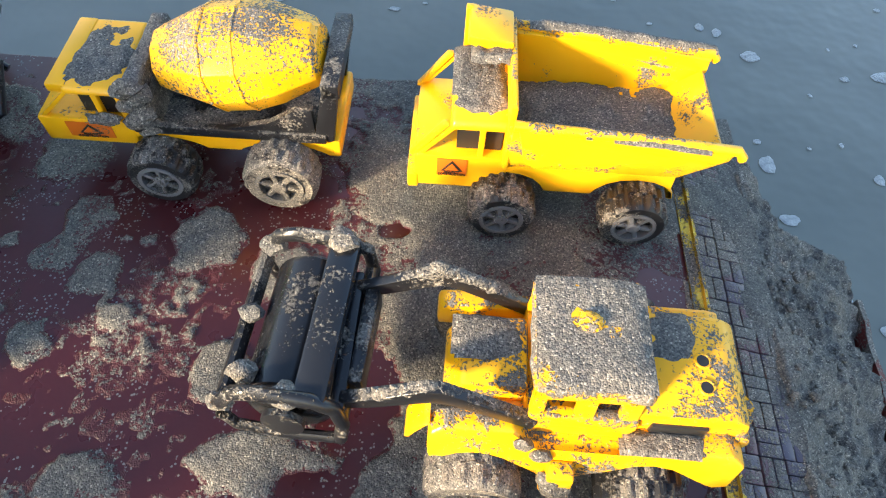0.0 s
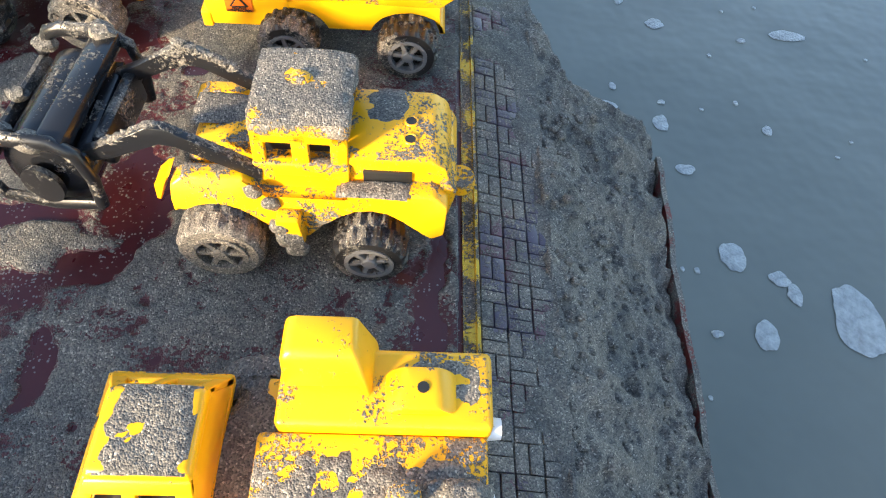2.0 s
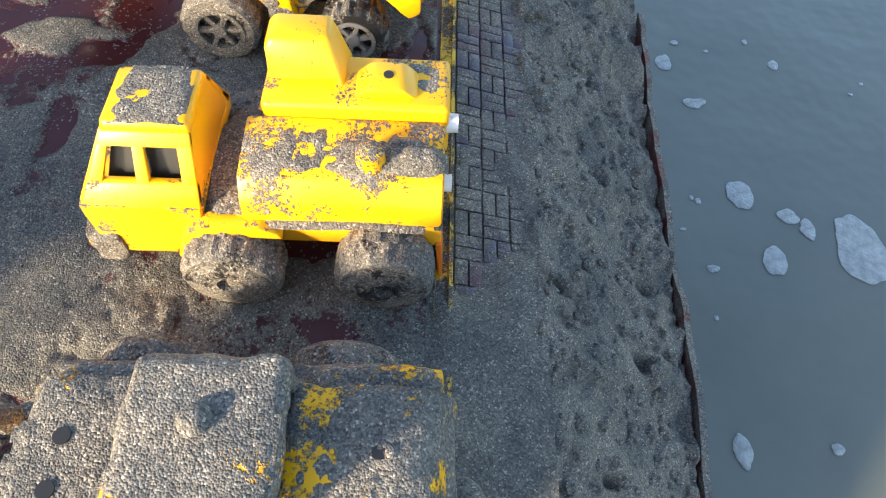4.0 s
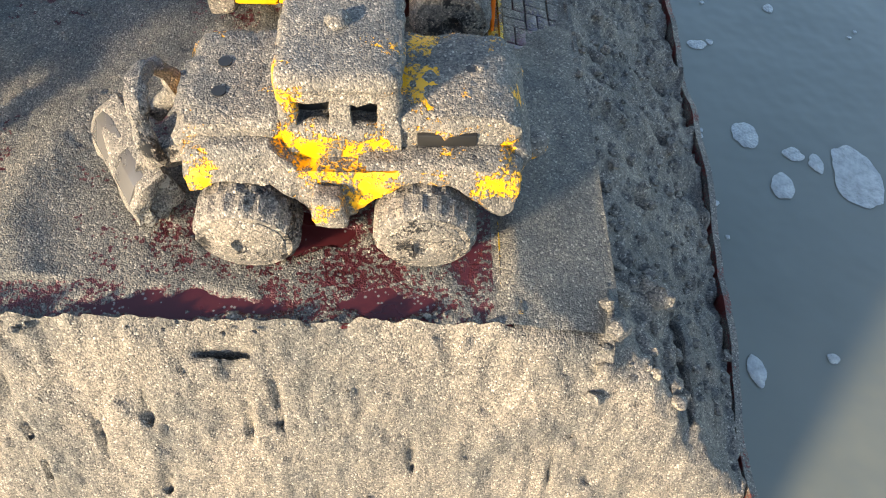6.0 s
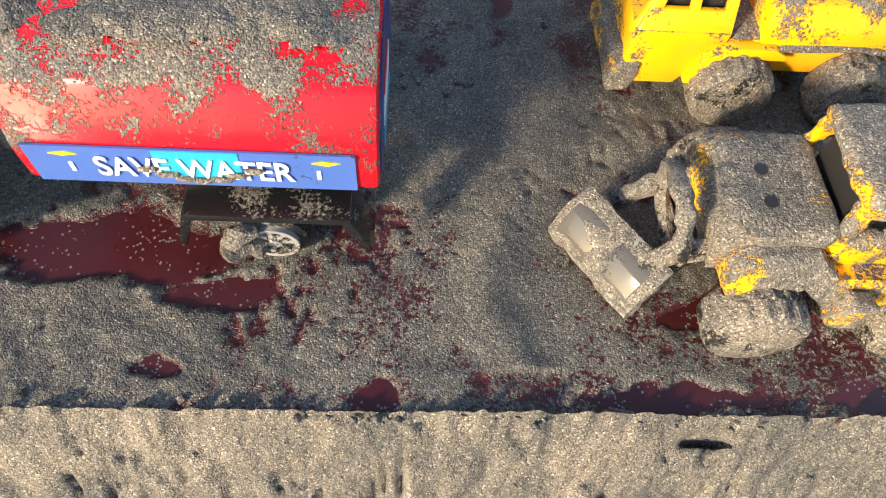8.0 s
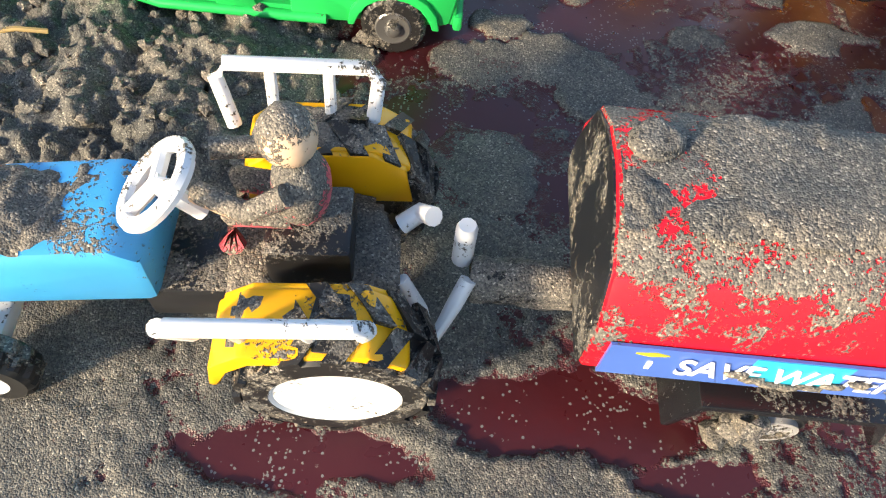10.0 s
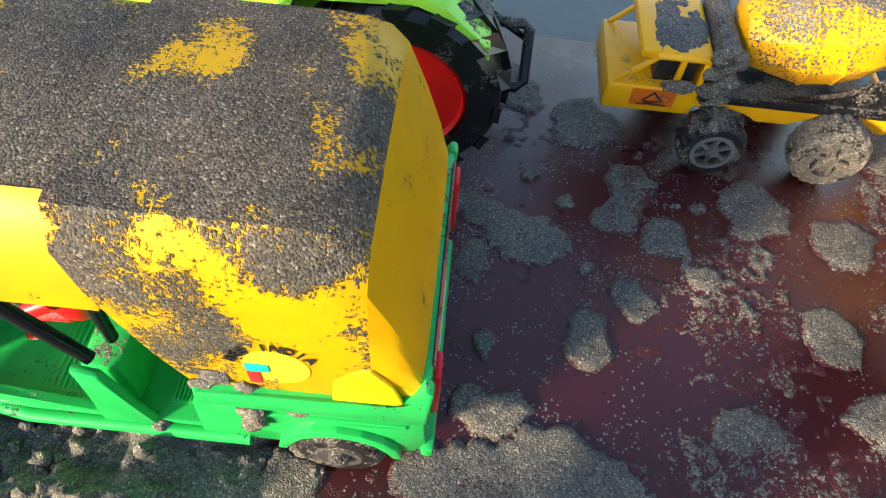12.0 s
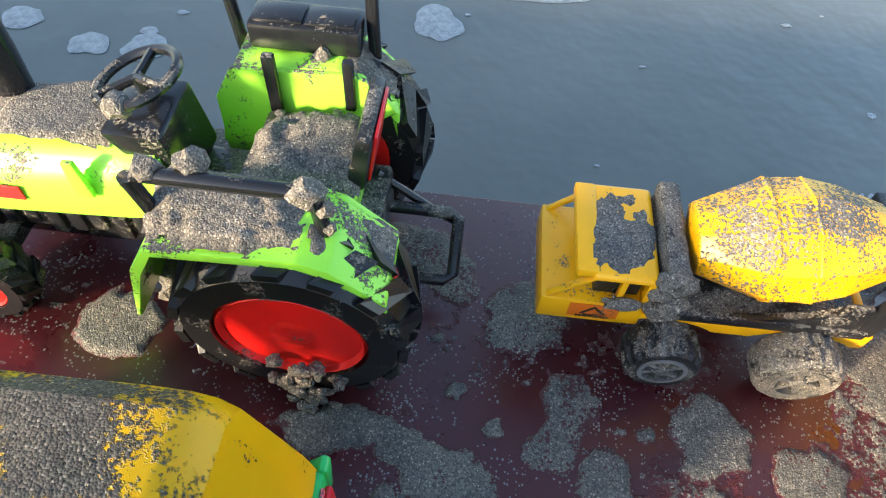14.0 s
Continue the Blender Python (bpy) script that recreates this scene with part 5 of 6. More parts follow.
def blue_tractor():
    T = thing("toy_tractor", pose(-0.2300, -0.0875, 0, 0, 0, 5.0), "blue and yellow toy tractor with white wheels, buried in sand", "toy tractor")
    tm = big_tyre(0.0245, 0.018, M_TYRE)
    rm = dish_mesh(0.0155, M_RIM_WHITE, 0.003)
    for s in (-1, 1):
        t = shared("wheel", tm[0], T, Matrix.Translation((0.0120, s * 0.0270, 0.0235)) @ Matrix.Rotation(radians(0 if s < 0 else 180), 4, "Z"), "black cleated tyre, sand in the cleats")
        add_cleats(t, tm)
        shared("rim", rm, t, Matrix.Translation((0, -0.0075, 0)), "white dished rim")
        part("fender", prism([(-0.0150, 0.0300), (-0.0130, 0.0400), (-0.0060, 0.0455), (0.0200, 0.0455), (0.0280, 0.0400), (0.0300, 0.0330), (0.0270, 0.0330), (0.0240, 0.0390), (0.0190, 0.0425), (-0.0050, 0.0425), (-0.0105, 0.0380), (-0.0125, 0.0300)], min(s * 0.0190, s * 0.0350), max(s * 0.0190, s * 0.0350), 0.0008), M_YEL_CLEAN, T, "yellow mudguard")
        part("fender_side", prism([(-0.0140, 0.0270), (-0.0120, 0.0400), (-0.0050, 0.0450), (0.0190, 0.0450), (0.0270, 0.0400), (0.0290, 0.0270)], min(s * 0.0175, s * 0.0192), max(s * 0.0175, s * 0.0192), 0.0003), M_YEL_CLEAN, T)
        y = s * 0.0330
        part("guard_rail", tube([(-0.0160, y * 0.86, 0.0430), (-0.0190, y, 0.0550), (-0.0165, y * 1.04, 0.0580), (0.0175, y * 1.04, 0.0580), (0.0200, y, 0.0550), (0.0180, y * 0.86, 0.0420)], 0.0019), M_WHITE, T, "white plastic guard rail")
        for x in (-0.006, 0.008):
            part("rail_post", tube([(x, y * 1.03, 0.0570), (x, y * 0.92, 0.0455)], 0.0015, None, 8), M_WHITE, T)
    part("axle_case", lathe([(0.006, -0.020), (0.006, 0.020)], "y", 14, centre=(0.012, 0, 0.0245)), M_BLACK, T)
    part("gearbox", box(-0.035, 0.026, -0.0120, 0.0120, 0.0170, 0.0300, 0.0015), M_BLACK, T)
    part("seat", box(-0.0050, 0.0150, -0.0100, 0.0100, 0.0300, 0.0438, 0.0015), M_BLACK, T)
    part("hood", prism([(-0.0300, 0.0270), (-0.0290, 0.0440), (-0.0360, 0.0490), (-0.0800, 0.0440), (-0.0880, 0.0380), (-0.0880, 0.0250), (-0.0800, 0.0230)], -0.0135, 0.0135, 0.0028), M_BLUE, T, "sky-blue bonnet under sand")
    part("front_axle", box(-0.0800, -0.0700, -0.0240, 0.0240, 0.0120, 0.0170, 0.001), M_WHITE, T)
    tf = tyre_mesh(0.0140, 0.009, M_TYRE, 18, 0.06, 0.6)
    rf = dish_mesh(0.0085, M_RIM_WHITE, 0.002)
    for s in (-1, 1):
        t = shared("wheel", tf, T, Matrix.Translation((-0.0750, s * 0.0245, 0.0140)) @ Matrix.Rotation(radians(0 if s < 0 else 180), 4, "Z"))
        shared("rim", rf, t, Matrix.Translation((0, -0.0035, 0)))
    steering(T, Vector((-0.0240, -0.003, 0.0595)), 0.0095, 0.0018, M_WHITE, Matrix.Rotation(radians(-38), 3, "Y"))
    # white hitch bracket at the back
    part("hitch", tube([(0.0260, -0.008, 0.0300), (0.0310, -0.012, 0.0220), (0.0350, -0.016, 0.0140), (0.0400, -0.010, 0.0220), (0.0430, -0.006, 0.0270)], 0.0022), M_WHITE, T, "white hitch arm")
    part("hitch", tube([(0.0260, 0.008, 0.0300), (0.0310, 0.010, 0.0330), (0.0340, 0.006, 0.0370)], 0.0026), M_WHITE, T, "white hitch arm")
    part("hitch_pin", lathe([(0.0028, 0.0240), (0.0028, 0.0380), (0.0022, 0.0395)], "z", 12, centre=(0.0420, 0.002, 0)), M_WHITE, T)
    crust(T, -0.0860, -0.0320, -0.0130, 0.0130, 0.0465, 0.0050, 62, 0.30, slope=(0.09, 0))
    crust(T, -0.0110, 0.0240, 0.0185, 0.0345, 0.0450, 0.0024, 63, 0.15)
    crust(T, -0.0110, 0.0200, -0.0345, -0.0185, 0.0450, 0.0018, 64, -0.05)
    crust(T, -0.015, 0.026, -0.0170, 0.0170, 0.0300, 0.0040, 65, 0.9)
    return T


def doll(name, m, mat_rows, label):
    """A seated toy driver, one mesh of plain rounded pieces."""
    bm = bmesh.new()
    lump((0, 0, 0.0085), 0.0062, 0.0075, 0.0095, bm, 0.06, 1)
    lump((-0.001, 0, 0.0235), 0.0058, 0.0058, 0.0066, bm, 0.05, 2)
    for s in (-1, 1):
        tube([(-0.001, s * 0.0070, 0.0145), (-0.009, s * 0.0085, 0.0095), (-0.0195, s * 0.0055, 0.0110)], 0.0024, bm)
        tube([(-0.002, s * 0.0035, 0.0030), (-0.0145, s * 0.0045, 0.0030), (-0.0165, s * 0.0045, -0.0090)], 0.0030, bm)
    me = finish(name, bm, mat_rows[0])
    for extra in mat_rows[1:]:
        me.materials.append(extra)
    for p in me.polygons:
        c = p.center
        if len(mat_rows) > 1 and (c.z > 0.017 or (c.x < -0.006 and c.z > 0.006)):
            p.material_index = 1
    ob = new(name, me)
    ob.matrix_basis = m
    return tagged(ob, label, "toy figure")


# ---- green and yellow auto rickshaw ----
def auto_rickshaw():
    T = thing("auto_rickshaw", pose(-0.2660, 0.0545, 0.0, 0, 0, 1.0), "green and yellow toy auto rickshaw with sand on its roof", "toy rickshaw")
    hw = 0.0300
    T.scale = (1, 1.13, 1.03)
    # tub: floor, rear body, low sides and a pointed nose
    part("floor_pan", prism([(-0.0600, 0.0150), (-0.0300, 0.0110), (0.0640, 0.0110), (0.0640, 0.0145), (-0.0280, 0.0145), (-0.0580, 0.0190)], -hw + 0.001, hw - 0.001, 0.0006), M_GREEN, T)
    for s in (-1, 1):
        y0, y1 = sorted((s * (hw - 0.0022), s * hw))
        arch = [(0.0480 + 0.0135 * math.cos(math.pi * (1 - k / 8)), 0.0105 + 0.0120 * math.sin(math.pi * (1 - k / 8))) for k in range(9)]
        part("rear_side", prism([(0.0110, 0.0105)] + arch + [(0.0680, 0.0130), (0.0700, 0.0230), (0.0690, 0.0435), (0.0170, 0.0435), (0.0130, 0.0300)], y0, y1, 0.0008), M_GREEN, T)
        part("door_post", prism([(-0.0155, 0.0110), (0.0010, 0.0110), (-0.0035, 0.0250), (-0.0060, 0.0410), (-0.0125, 0.0425), (-0.0120, 0.0280)], y0, y1, 0.0008), M_GREEN, T)
        part("front_side", prism([(-0.0165, 0.0110), (-0.0160, 0.0165), (-0.0420, 0.0210), (-0.0560, 0.0330), (-0.0720, 0.0450), (-0.0745, 0.0400), (-0.0580, 0.0220), (-0.0400, 0.0140)], y0 * 0.96, y1 * 0.96, 0.0006), M_GREEN, T)
        part("fender_trim", prism([(0.0480 + 0.0165 * math.cos(math.pi * (1 - k / 8)), 0.0110 + 0.0150 * math.sin(math.pi * (1 - k / 8))) for k in range(9)] + [(0.0480 + 0.0138 * math.cos(math.pi * (k / 8)), 0.0110 + 0.0122 * math.sin(math.pi * (k / 8))) for k in range(9)], *sorted((s * (hw - 0.001), s * (hw + 0.0018))), 0.0005), M_GREEN, T)
        bm = bmesh.new()
        for z in (0.0290, 0.0335, 0.0380):
            box(0.0180, 0.0655, *sorted((s * (hw - 0.001), s * (hw + 0.0007))), z, z + 0.0022, 0.0005, bm)
        part("side_rib", bm, M_GREEN, T)
        part("waist_rail", prism([(0.0165, 0.0385), (0.0700, 0.0385), (0.0712, 0.0560), (0.0690, 0.0570), (0.0660, 0.0490), (0.0620, 0.0470), (0.0180, 0.0470)], *sorted((s * (hw - 0.0010), s * (hw + 0.0026))), 0.0010), M_GREEN, T, "raised green waist rail")
        part("sill", tube([(-0.060, s * hw * 0.9, 0.0165), (-0.035, s * hw, 0.0120), (0.010, s * hw, 0.0112), (0.024, s * hw, 0.0112)], 0.0019), M_GREEN, T)
    part("rear_panel", box(0.0672, 0.0704, -hw + 0.0005, hw - 0.0005, 0.0120, 0.0560, 0.0012), M_GREEN, T)
    bm = bmesh.new()
    for z in (0.0160, 0.0195, 0.0230, 0.0290, 0.0330, 0.0370):
        box(0.0695, 0.0708, -hw + 0.003, hw - 0.003, z, z + 0.0018, 0.0004, bm)
    part("rear_rib", bm, M_GREEN, T)
    part("bumper", box(0.0690, 0.0725, -hw - 0.0005, hw + 0.0005, 0.0105, 0.0165, 0.0012), M_GREEN, T)
    for y in (-0.0245, 0.0245):
        part("tail_lamp", box(0.0702, 0.0724, y - 0.0032, y + 0.0032, 0.0330, 0.0530, 0.0010), M_RED_TOY, T, "red plastic tail lamp")
    part("rear_sticker", box(0.0708, 0.0713, -0.012, 0.012, 0.0235, 0.0305, 0), M_PRINT_YELLOW, T, "yellow sticker")
    part("rear_sticker_field", box(0.0712, 0.0715, -0.009, 0.009, 0.0248, 0.0292, 0), M_PRINT_WHITE, T)
    part("nose", prism([(-0.0730, 0.0410), (-0.0700, 0.0450), (-0.0640, 0.0440), (-0.0560, 0.0210), (-0.0620, 0.0150), (-0.0680, 0.0190)], -0.0240, 0.0240, 0.0015), M_GREEN, T)
    part("nose_lamp", lathe([(0.0035, -0.0735), (0.0040, -0.0700)], "x", 14, centre=(0, -0.0225, 0.0335)), M_RED_TOY, T, "red lamp")
    part("dash", box(-0.0640, -0.0540, -0.0240, 0.0240, 0.0330, 0.0400, 0.0015), M_BLACK_CLEAN, T)
    # ribbed floor mats, seats and the rear shelf
    ridge = finish("mat_ridge", box(-0.0004, 0.0004, -0.024, 0.024, 0.0, 0.0009, 0.0002), M_GREEN)
    for x0, step in ((-0.036, 0.0016), (0.002, 0.0011)):
        mat = part("floor_mat", box(x0 - 0.001, x0 + 12 * step, -0.0245, 0.0245, 0.0141, 0.0147, 0.0001), M_GREEN, T)
        for k in range(12):
            shared("mat_ridge", ridge, mat, Matrix.Translation((x0 + step * k, 0, 0.0145)))
    part("driver_seat", box(-0.0160, -0.0060, -0.0250, 0.0250, 0.0145, 0.0340, 0.0015), M_GREEN, T)
    part("passenger_seat", box(0.0180, 0.0640, -0.0260, 0.0260, 0.0145, 0.0300, 0.0015), M_GREEN, T)
    part("seat_back", box(0.0540, 0.0620, -0.0260, 0.0260, 0.0290, 0.0560, 0.0020), M_BLACK_CLEAN, T)
    for y in (-0.0255, 0.0255):
        part("roof_post", tube([(-0.0100, y, 0.0400), (-0.0200, y, 0.0600), (-0.0260, y, 0.0790)], 0.0016), M_BLACK_CLEAN, T, "black roof post")
        part("roof_post", tube([(-0.0070, y * 0.8, 0.0400), (-0.0040, y * 0.8, 0.0780)], 0.0015), M_BLACK_CLEAN, T, "black roof post")
    # canopy
    prof = [(-0.0305, 0.0435), (-0.0318, 0.0600), (-0.0314, 0.0760), (-0.0294, 0.0920), (-0.0230, 0.0982), (0.0, 0.1000), (0.0230, 0.0982), (0.0294, 0.0920), (0.0314, 0.0760), (0.0318, 0.0600), (0.0305, 0.0435)]
    inner = [(y * 0.94, z - 0.0022 if 0.05 < z else z) for y, z in prof][::-1]
    bm = bmesh.new()
    stations = [(-0.0740, 0.80, -0.012), (-0.0660, 0.92, -0.004), (-0.0500, 0.975, -0.0005), (-0.0250, 0.985, 0.0), (0.0, 0.985, 0.0), (0.0160, 0.985, 0.0)]
    top = prof[2:9]
    rows = []
    for x, k, dz in stations:
        rows.append([bm.verts.new((x, y * k, 0.0760 + (z - 0.0760) * (k ** 2) + dz)) for y, z in top])
    for a, b in zip(rows, rows[1:]):
        for k in range(len(top) - 1):
            bm.faces.new((a[k], b[k], b[k + 1], a[k + 1]))
    bmesh.ops.solidify(bm, geom=list(bm.faces), thickness=0.0018)
    roof = part("canopy", bm, M_YEL_ROOF, T, "yellow soft-top canopy caked with sand")
    # rounded rear hood of the canopy, open to the front
    bm = bmesh.new()
    full = [(-0.0305, 0.0432), (-0.0312, 0.0520), (-0.0318, 0.0620), (-0.0318, 0.0720), (-0.0316, 0.0830), (-0.0303, 0.0922), (-0.0255, 0.0980), (-0.0120, 0.1000), (0.0, 0.1006)]
    full = full + [(-y, z) for y, z in full[-2::-1]]
    rows = []
    for i, (x, ky, kz) in enumerate(((0.0230, 1.0, 1.0), (0.0300, 1.0, 1.0), (0.0360, 1.0, 1.0), (0.0430, 1.0, 1.0), (0.0500, 0.998, 0.99), (0.0545, 0.99, 0.965), (0.0580, 0.98, 0.90), (0.0620, 0.97, 0.70), (0.0660, 0.96, 0.46), (0.0692, 0.94, 0.20))):
        ring = []
        for y, z in full:
            xx = x - (0.004 + 0.26 * (z - 0.0432) if i == 0 else 0.0)
            ring.append(bm.verts.new((xx, y * ky, 0.0432 + (z - 0.0432) * kz)))
        rows.append(ring)
    back, flap = bmesh.new(), bmesh.new()
    tail = [[back.verts.new(v.co) for v in ring] for ring in rows[3:7]]
    end = [[flap.verts.new(v.co) for v in ring] for ring in rows[6:]]
    for grid, mesh in ((rows[:4], bm), (tail, back), (end, flap)):
        for a, b in zip(grid, grid[1:]):
            for k in range(len(full) - 1):
                mesh.faces.new((a[k], b[k], b[k + 1], a[k + 1]))
    flap.faces.new(end[-1])
    for ring in rows[4:]:
        for v in ring:
            bm.verts.remove(v)
    for mesh in (bm, back, flap):
        bmesh.ops.solidify(mesh, geom=list(mesh.faces), thickness=0.0012)
    part("rear_hood", bm, M_YEL_HOOD, roof, "rounded rear canopy with sand stuck on it")
    part("hood_shoulder", back, M_YEL_HOOD, roof, "sandy shoulder of the canopy")
    part("back_flap", flap, M_LEMON, roof, "bare yellow sloping back of the canopy")
    for s in (-1, 1):
        y0, y1 = sorted((s * 0.0298, s * 0.0318))
        part("canopy_front_side", prism([(-0.0760, 0.0640), (-0.0700, 0.0440), (-0.0670, 0.0440), (-0.0700, 0.0640), (-0.0560, 0.0740), (-0.0560, 0.0790), (-0.0700, 0.0760)], y0 * 0.9, y1 * 0.9, 0.0005), M_YEL, roof)
    # bare panel of the canopy over the driver's door
    bm = bmesh.new()
    strip = [[bm.verts.new((x, y * k * 1.018, 0.0756 + (z - 0.0760) * (k ** 2) + dz + 0.0008)) for y, z in prof[2:5]] for x, k, dz in ((-0.0310, 0.985, 0.0), (-0.0200, 0.985, 0.0), (-0.0040, 0.985, 0.0), (0.0090, 0.985, 0.0))]
    for a, b in zip(strip, strip[1:]):
        for k in range(2):
            bm.faces.new((a[k], b[k], b[k + 1], a[k + 1]))
    bmesh.ops.solidify(bm, geom=list(bm.faces), thickness=0.0008)
    part("canopy_panel", bm, M_LEMON, roof, "clean bright yellow canopy panel")
    part("back_band", box(0.0703, 0.0709, -0.026, 0.026, 0.0535, 0.0562, 0), M_PINK, roof, "faded pink sticker band")
    # round print on the side
    part("print_disc", lathe([(0.0068, -0.03195), (0.0068, -0.0316)], "y", 28, centre=(0.0390, 0, 0.0610)), M_PRINT_YELLOW, roof, "worn yellow round print")
    part("print_mark", box(0.0325, 0.0375, -0.0323, -0.0318, 0.0590, 0.0620, 0.0002), M_TEAL, roof, "teal print")
    part("print_mark", box(0.0325, 0.0352, -0.0323, -0.0318, 0.0535, 0.0585, 0.0002), M_PRINT_RED, roof, "red print")
    for k, ch in enumerate("BEE INDIA"):
        if ch != " ":
            a = radians(158 - 15 * k)
            writing(ch, 0.0034, M_PRINT_SHADE_BLACK, roof, Matrix.Translation((0.0390 + 0.0095 * math.cos(a), -0.0321, 0.0600 + 0.0095 * math.sin(a))) @ Matrix.Rotation(math.pi / 2 - a, 4, "Y") @ Matrix.Rotation(radians(90), 4, "X"))
    part("side_patch", prism([(0.0490, 0.0470), (0.0650, 0.0470), (0.0625, 0.0560), (0.0580, 0.0630), (0.0540, 0.0610), (0.0500, 0.0560)], -0.0319, -0.0308, 0.0004), M_LEMON, roof)
    # wheels
    tm = tyre_mesh(0.0118, 0.008, M_TYRE, 26, 0.04, 0.56)
    rm = finish("rim", lathe([(0.0068, 0.001), (0.0066, -0.0006), (0.0060, -0.0010), (0.0030, -0.0006), (0.0026, -0.0022), (0.0016, -0.0028)], "y", 28), M_RIM_CAP)
    for s in (-1, 1):
        t = shared("wheel", tm, T, Matrix.Translation((0.0480, s * 0.0285, 0.0115)) @ Matrix.Rotation(radians(0 if s < 0 else 180), 4, "Z"), "small black tyre with a metal cap")
        shared("rim", rm, t, Matrix.Translation((0, -0.0034, 0)))
    t = shared("wheel", tm, T, Matrix.Translation((-0.0640, 0, 0.0130)), "small black front tyre")
    shared("rim", rm, t, Matrix.Translation((0, -0.0034, 0)))
    # controls
    part("handlebar", tube([(-0.0560, -0.0120, 0.0480), (-0.0540, 0, 0.0460), (-0.0560, 0.0120, 0.0480)], 0.0014), M_BLACK_CLEAN, T)
    part("front_column", tube([(-0.0620, 0, 0.0200), (-0.0560, 0, 0.0460)], 0.0022), M_YEL_WARM, T, "amber steering column")
    # sand
    crust(T, -0.030, 0.034, -0.0200, 0.0200, 0.0952, 0.0018, 72, 0.45)
    crust(T, -0.062, -0.024, -0.0150, 0.0180, 0.0944, 0.0018, 73, 0.35)
    bm = bmesh.new()
    for i, (x, z, r) in enumerate([(0.0270, 0.0385, 0.0030), (0.0285, 0.0330, 0.0036), (0.0280, 0.0270, 0.0032), (0.0265, 0.0230, 0.0022), (0.0400, 0.0370, 0.0028), (0.0200, 0.0460, 0.0030), (0.0240, 0.0520, 0.0035), (0.0300, 0.0470, 0.0030), (0.0440, 0.0200, 0.0016), (0.0370, 0.0060, 0.0024)]):
        lump((x, -hw - 0.0012, z), r, r * 0.35, r * 1.1, bm, 0.5, i + 140, 2)
    tagged(part("sand_clod", bm, SAND, T, "clods of damp sand"), kind="stuff")
    return T


# ---- lime green tractor ----
def green_tractor():
    T = thing("toy_tractor", pose(-0.2175, 0.1825, 0.0, 0, 0, 0.0), "lime green toy tractor with red wheels and black seat frame", "toy tractor")
    tm = big_tyre(0.0370, 0.025, M_TYRE_CLEAN, 15)
    rm = dish_mesh(0.0222, M_RED_HUB, 0.008)
    for s in (-1, 1):
        t = shared("wheel", tm[0], T, Matrix.Translation((0.0 if s < 0 else -0.005, -0.0400 if s < 0 else 0.0345, 0.0362)) @ Matrix.Rotation(radians(0 if s < 0 else 180), 4, "Z"), "large wet black cleated tyre")
        add_cleats(t, tm)
        shared("rim", rm, t, Matrix.Translation((0, -0.0085, 0)), "bright red dished rim")
        y0, y1 = (-0.0500, -0.0260) if s < 0 else (0.0220, 0.0440)
        out = [(-0.0460, 0.0360), (-0.0400, 0.0600), (-0.0330, 0.0715), (0.0060, 0.0735), (0.0140, 0.0705), (0.0280, 0.0580), (0.0285, 0.0470)]
        inn = [(0.0265, 0.0470), (0.0260, 0.0570), (0.0130, 0.0685), (0.0055, 0.0713), (-0.0320, 0.0695), (-0.0380, 0.0590), (-0.0440, 0.0360)]
        if s > 0:
            out, inn = [(x * 0.85 - 0.003, z) for x, z in out], [(x * 0.85 - 0.003, z) for x, z in inn]
        part("mudguard", prism(out + inn, y0, y1, 0.0008), M_LIME, T, "lime green mudguard")
        y0, y1 = (-0.0262, -0.0240) if s < 0 else (0.0200, 0.0222)
        tail = [(0.0275, 0.0575), (0.0275, 0.0250)] if s < 0 else [(0.0205, 0.0600), (-0.0060, 0.0420), (-0.0120, 0.0300)]
        part("mudguard_side", prism([(-0.0400, 0.0300), (-0.0390, 0.0590), (-0.0320, 0.0713), (0.0060, 0.0733), (0.0140, 0.0703)] + tail, y0, y1, 0.0006), M_LIME, T)
        part("lamp", prism([(0.0284, 0.0500), (0.0294, 0.0530), (0.0284, 0.0560), (0.0280, 0.0530)] if s < 0 else [(0.0205, 0.0520), (0.0216, 0.0550), (0.0205, 0.0580), (0.0200, 0.0550)], *sorted((s * 0.036, s * 0.040)), 0), M_PRINT_RED, T, "red reflector")
    part("wheel_centre", lathe([(0.0225, 0.0210), (0.0225, 0.0225), (0.0150, 0.0235)], "y", 32, centre=(-0.005, 0, 0.0362)), M_RED_HUB, T, "red inner wheel disc")
    part("axle_case", lathe([(0.009, -0.028), (0.009, 0.028)], "y", 18, centre=(0, 0, 0.0335)), M_BLACK, T)
    part("gearbox", box(-0.060, 0.020, -0.0150, 0.0150, 0.0230, 0.0420, 0.002), M_BLACK, T)
    engine = part("engine_block", box(-0.114, -0.044, -0.0160, 0.0160, 0.0265, 0.0365, 0.0015), M_BLACK, T, "black moulded engine with sand on it")
    for i in range(9):
        x = -0.112 + 0.0075 * i
        part("engine_rib", box(x, x + 0.0050, -0.0175, 0.0175, 0.0258 + 0.002 * (i % 3), 0.0370 + 0.0015 * (i % 2), 0.0010), M_BLACK, engine)
    part("chassis_rail", box(-0.125, -0.040, -0.0130, 0.0130, 0.0180, 0.0270, 0.0015), M_BLACK_CLEAN, T)
    part("footplate", box(-0.0560, -0.0330, -0.0360, 0.0360, 0.0250, 0.0285, 0.001), M_BLACK, T)
    # bonnet
    prof = [(-0.0185, 0.0380), (-0.0200, 0.0500), (-0.0165, 0.0600), (-0.0080, 0.0650), (0.0080, 0.0650), (0.0165, 0.0600), (0.0200, 0.0500), (0.0185, 0.0380)]
    bm = bmesh.new()
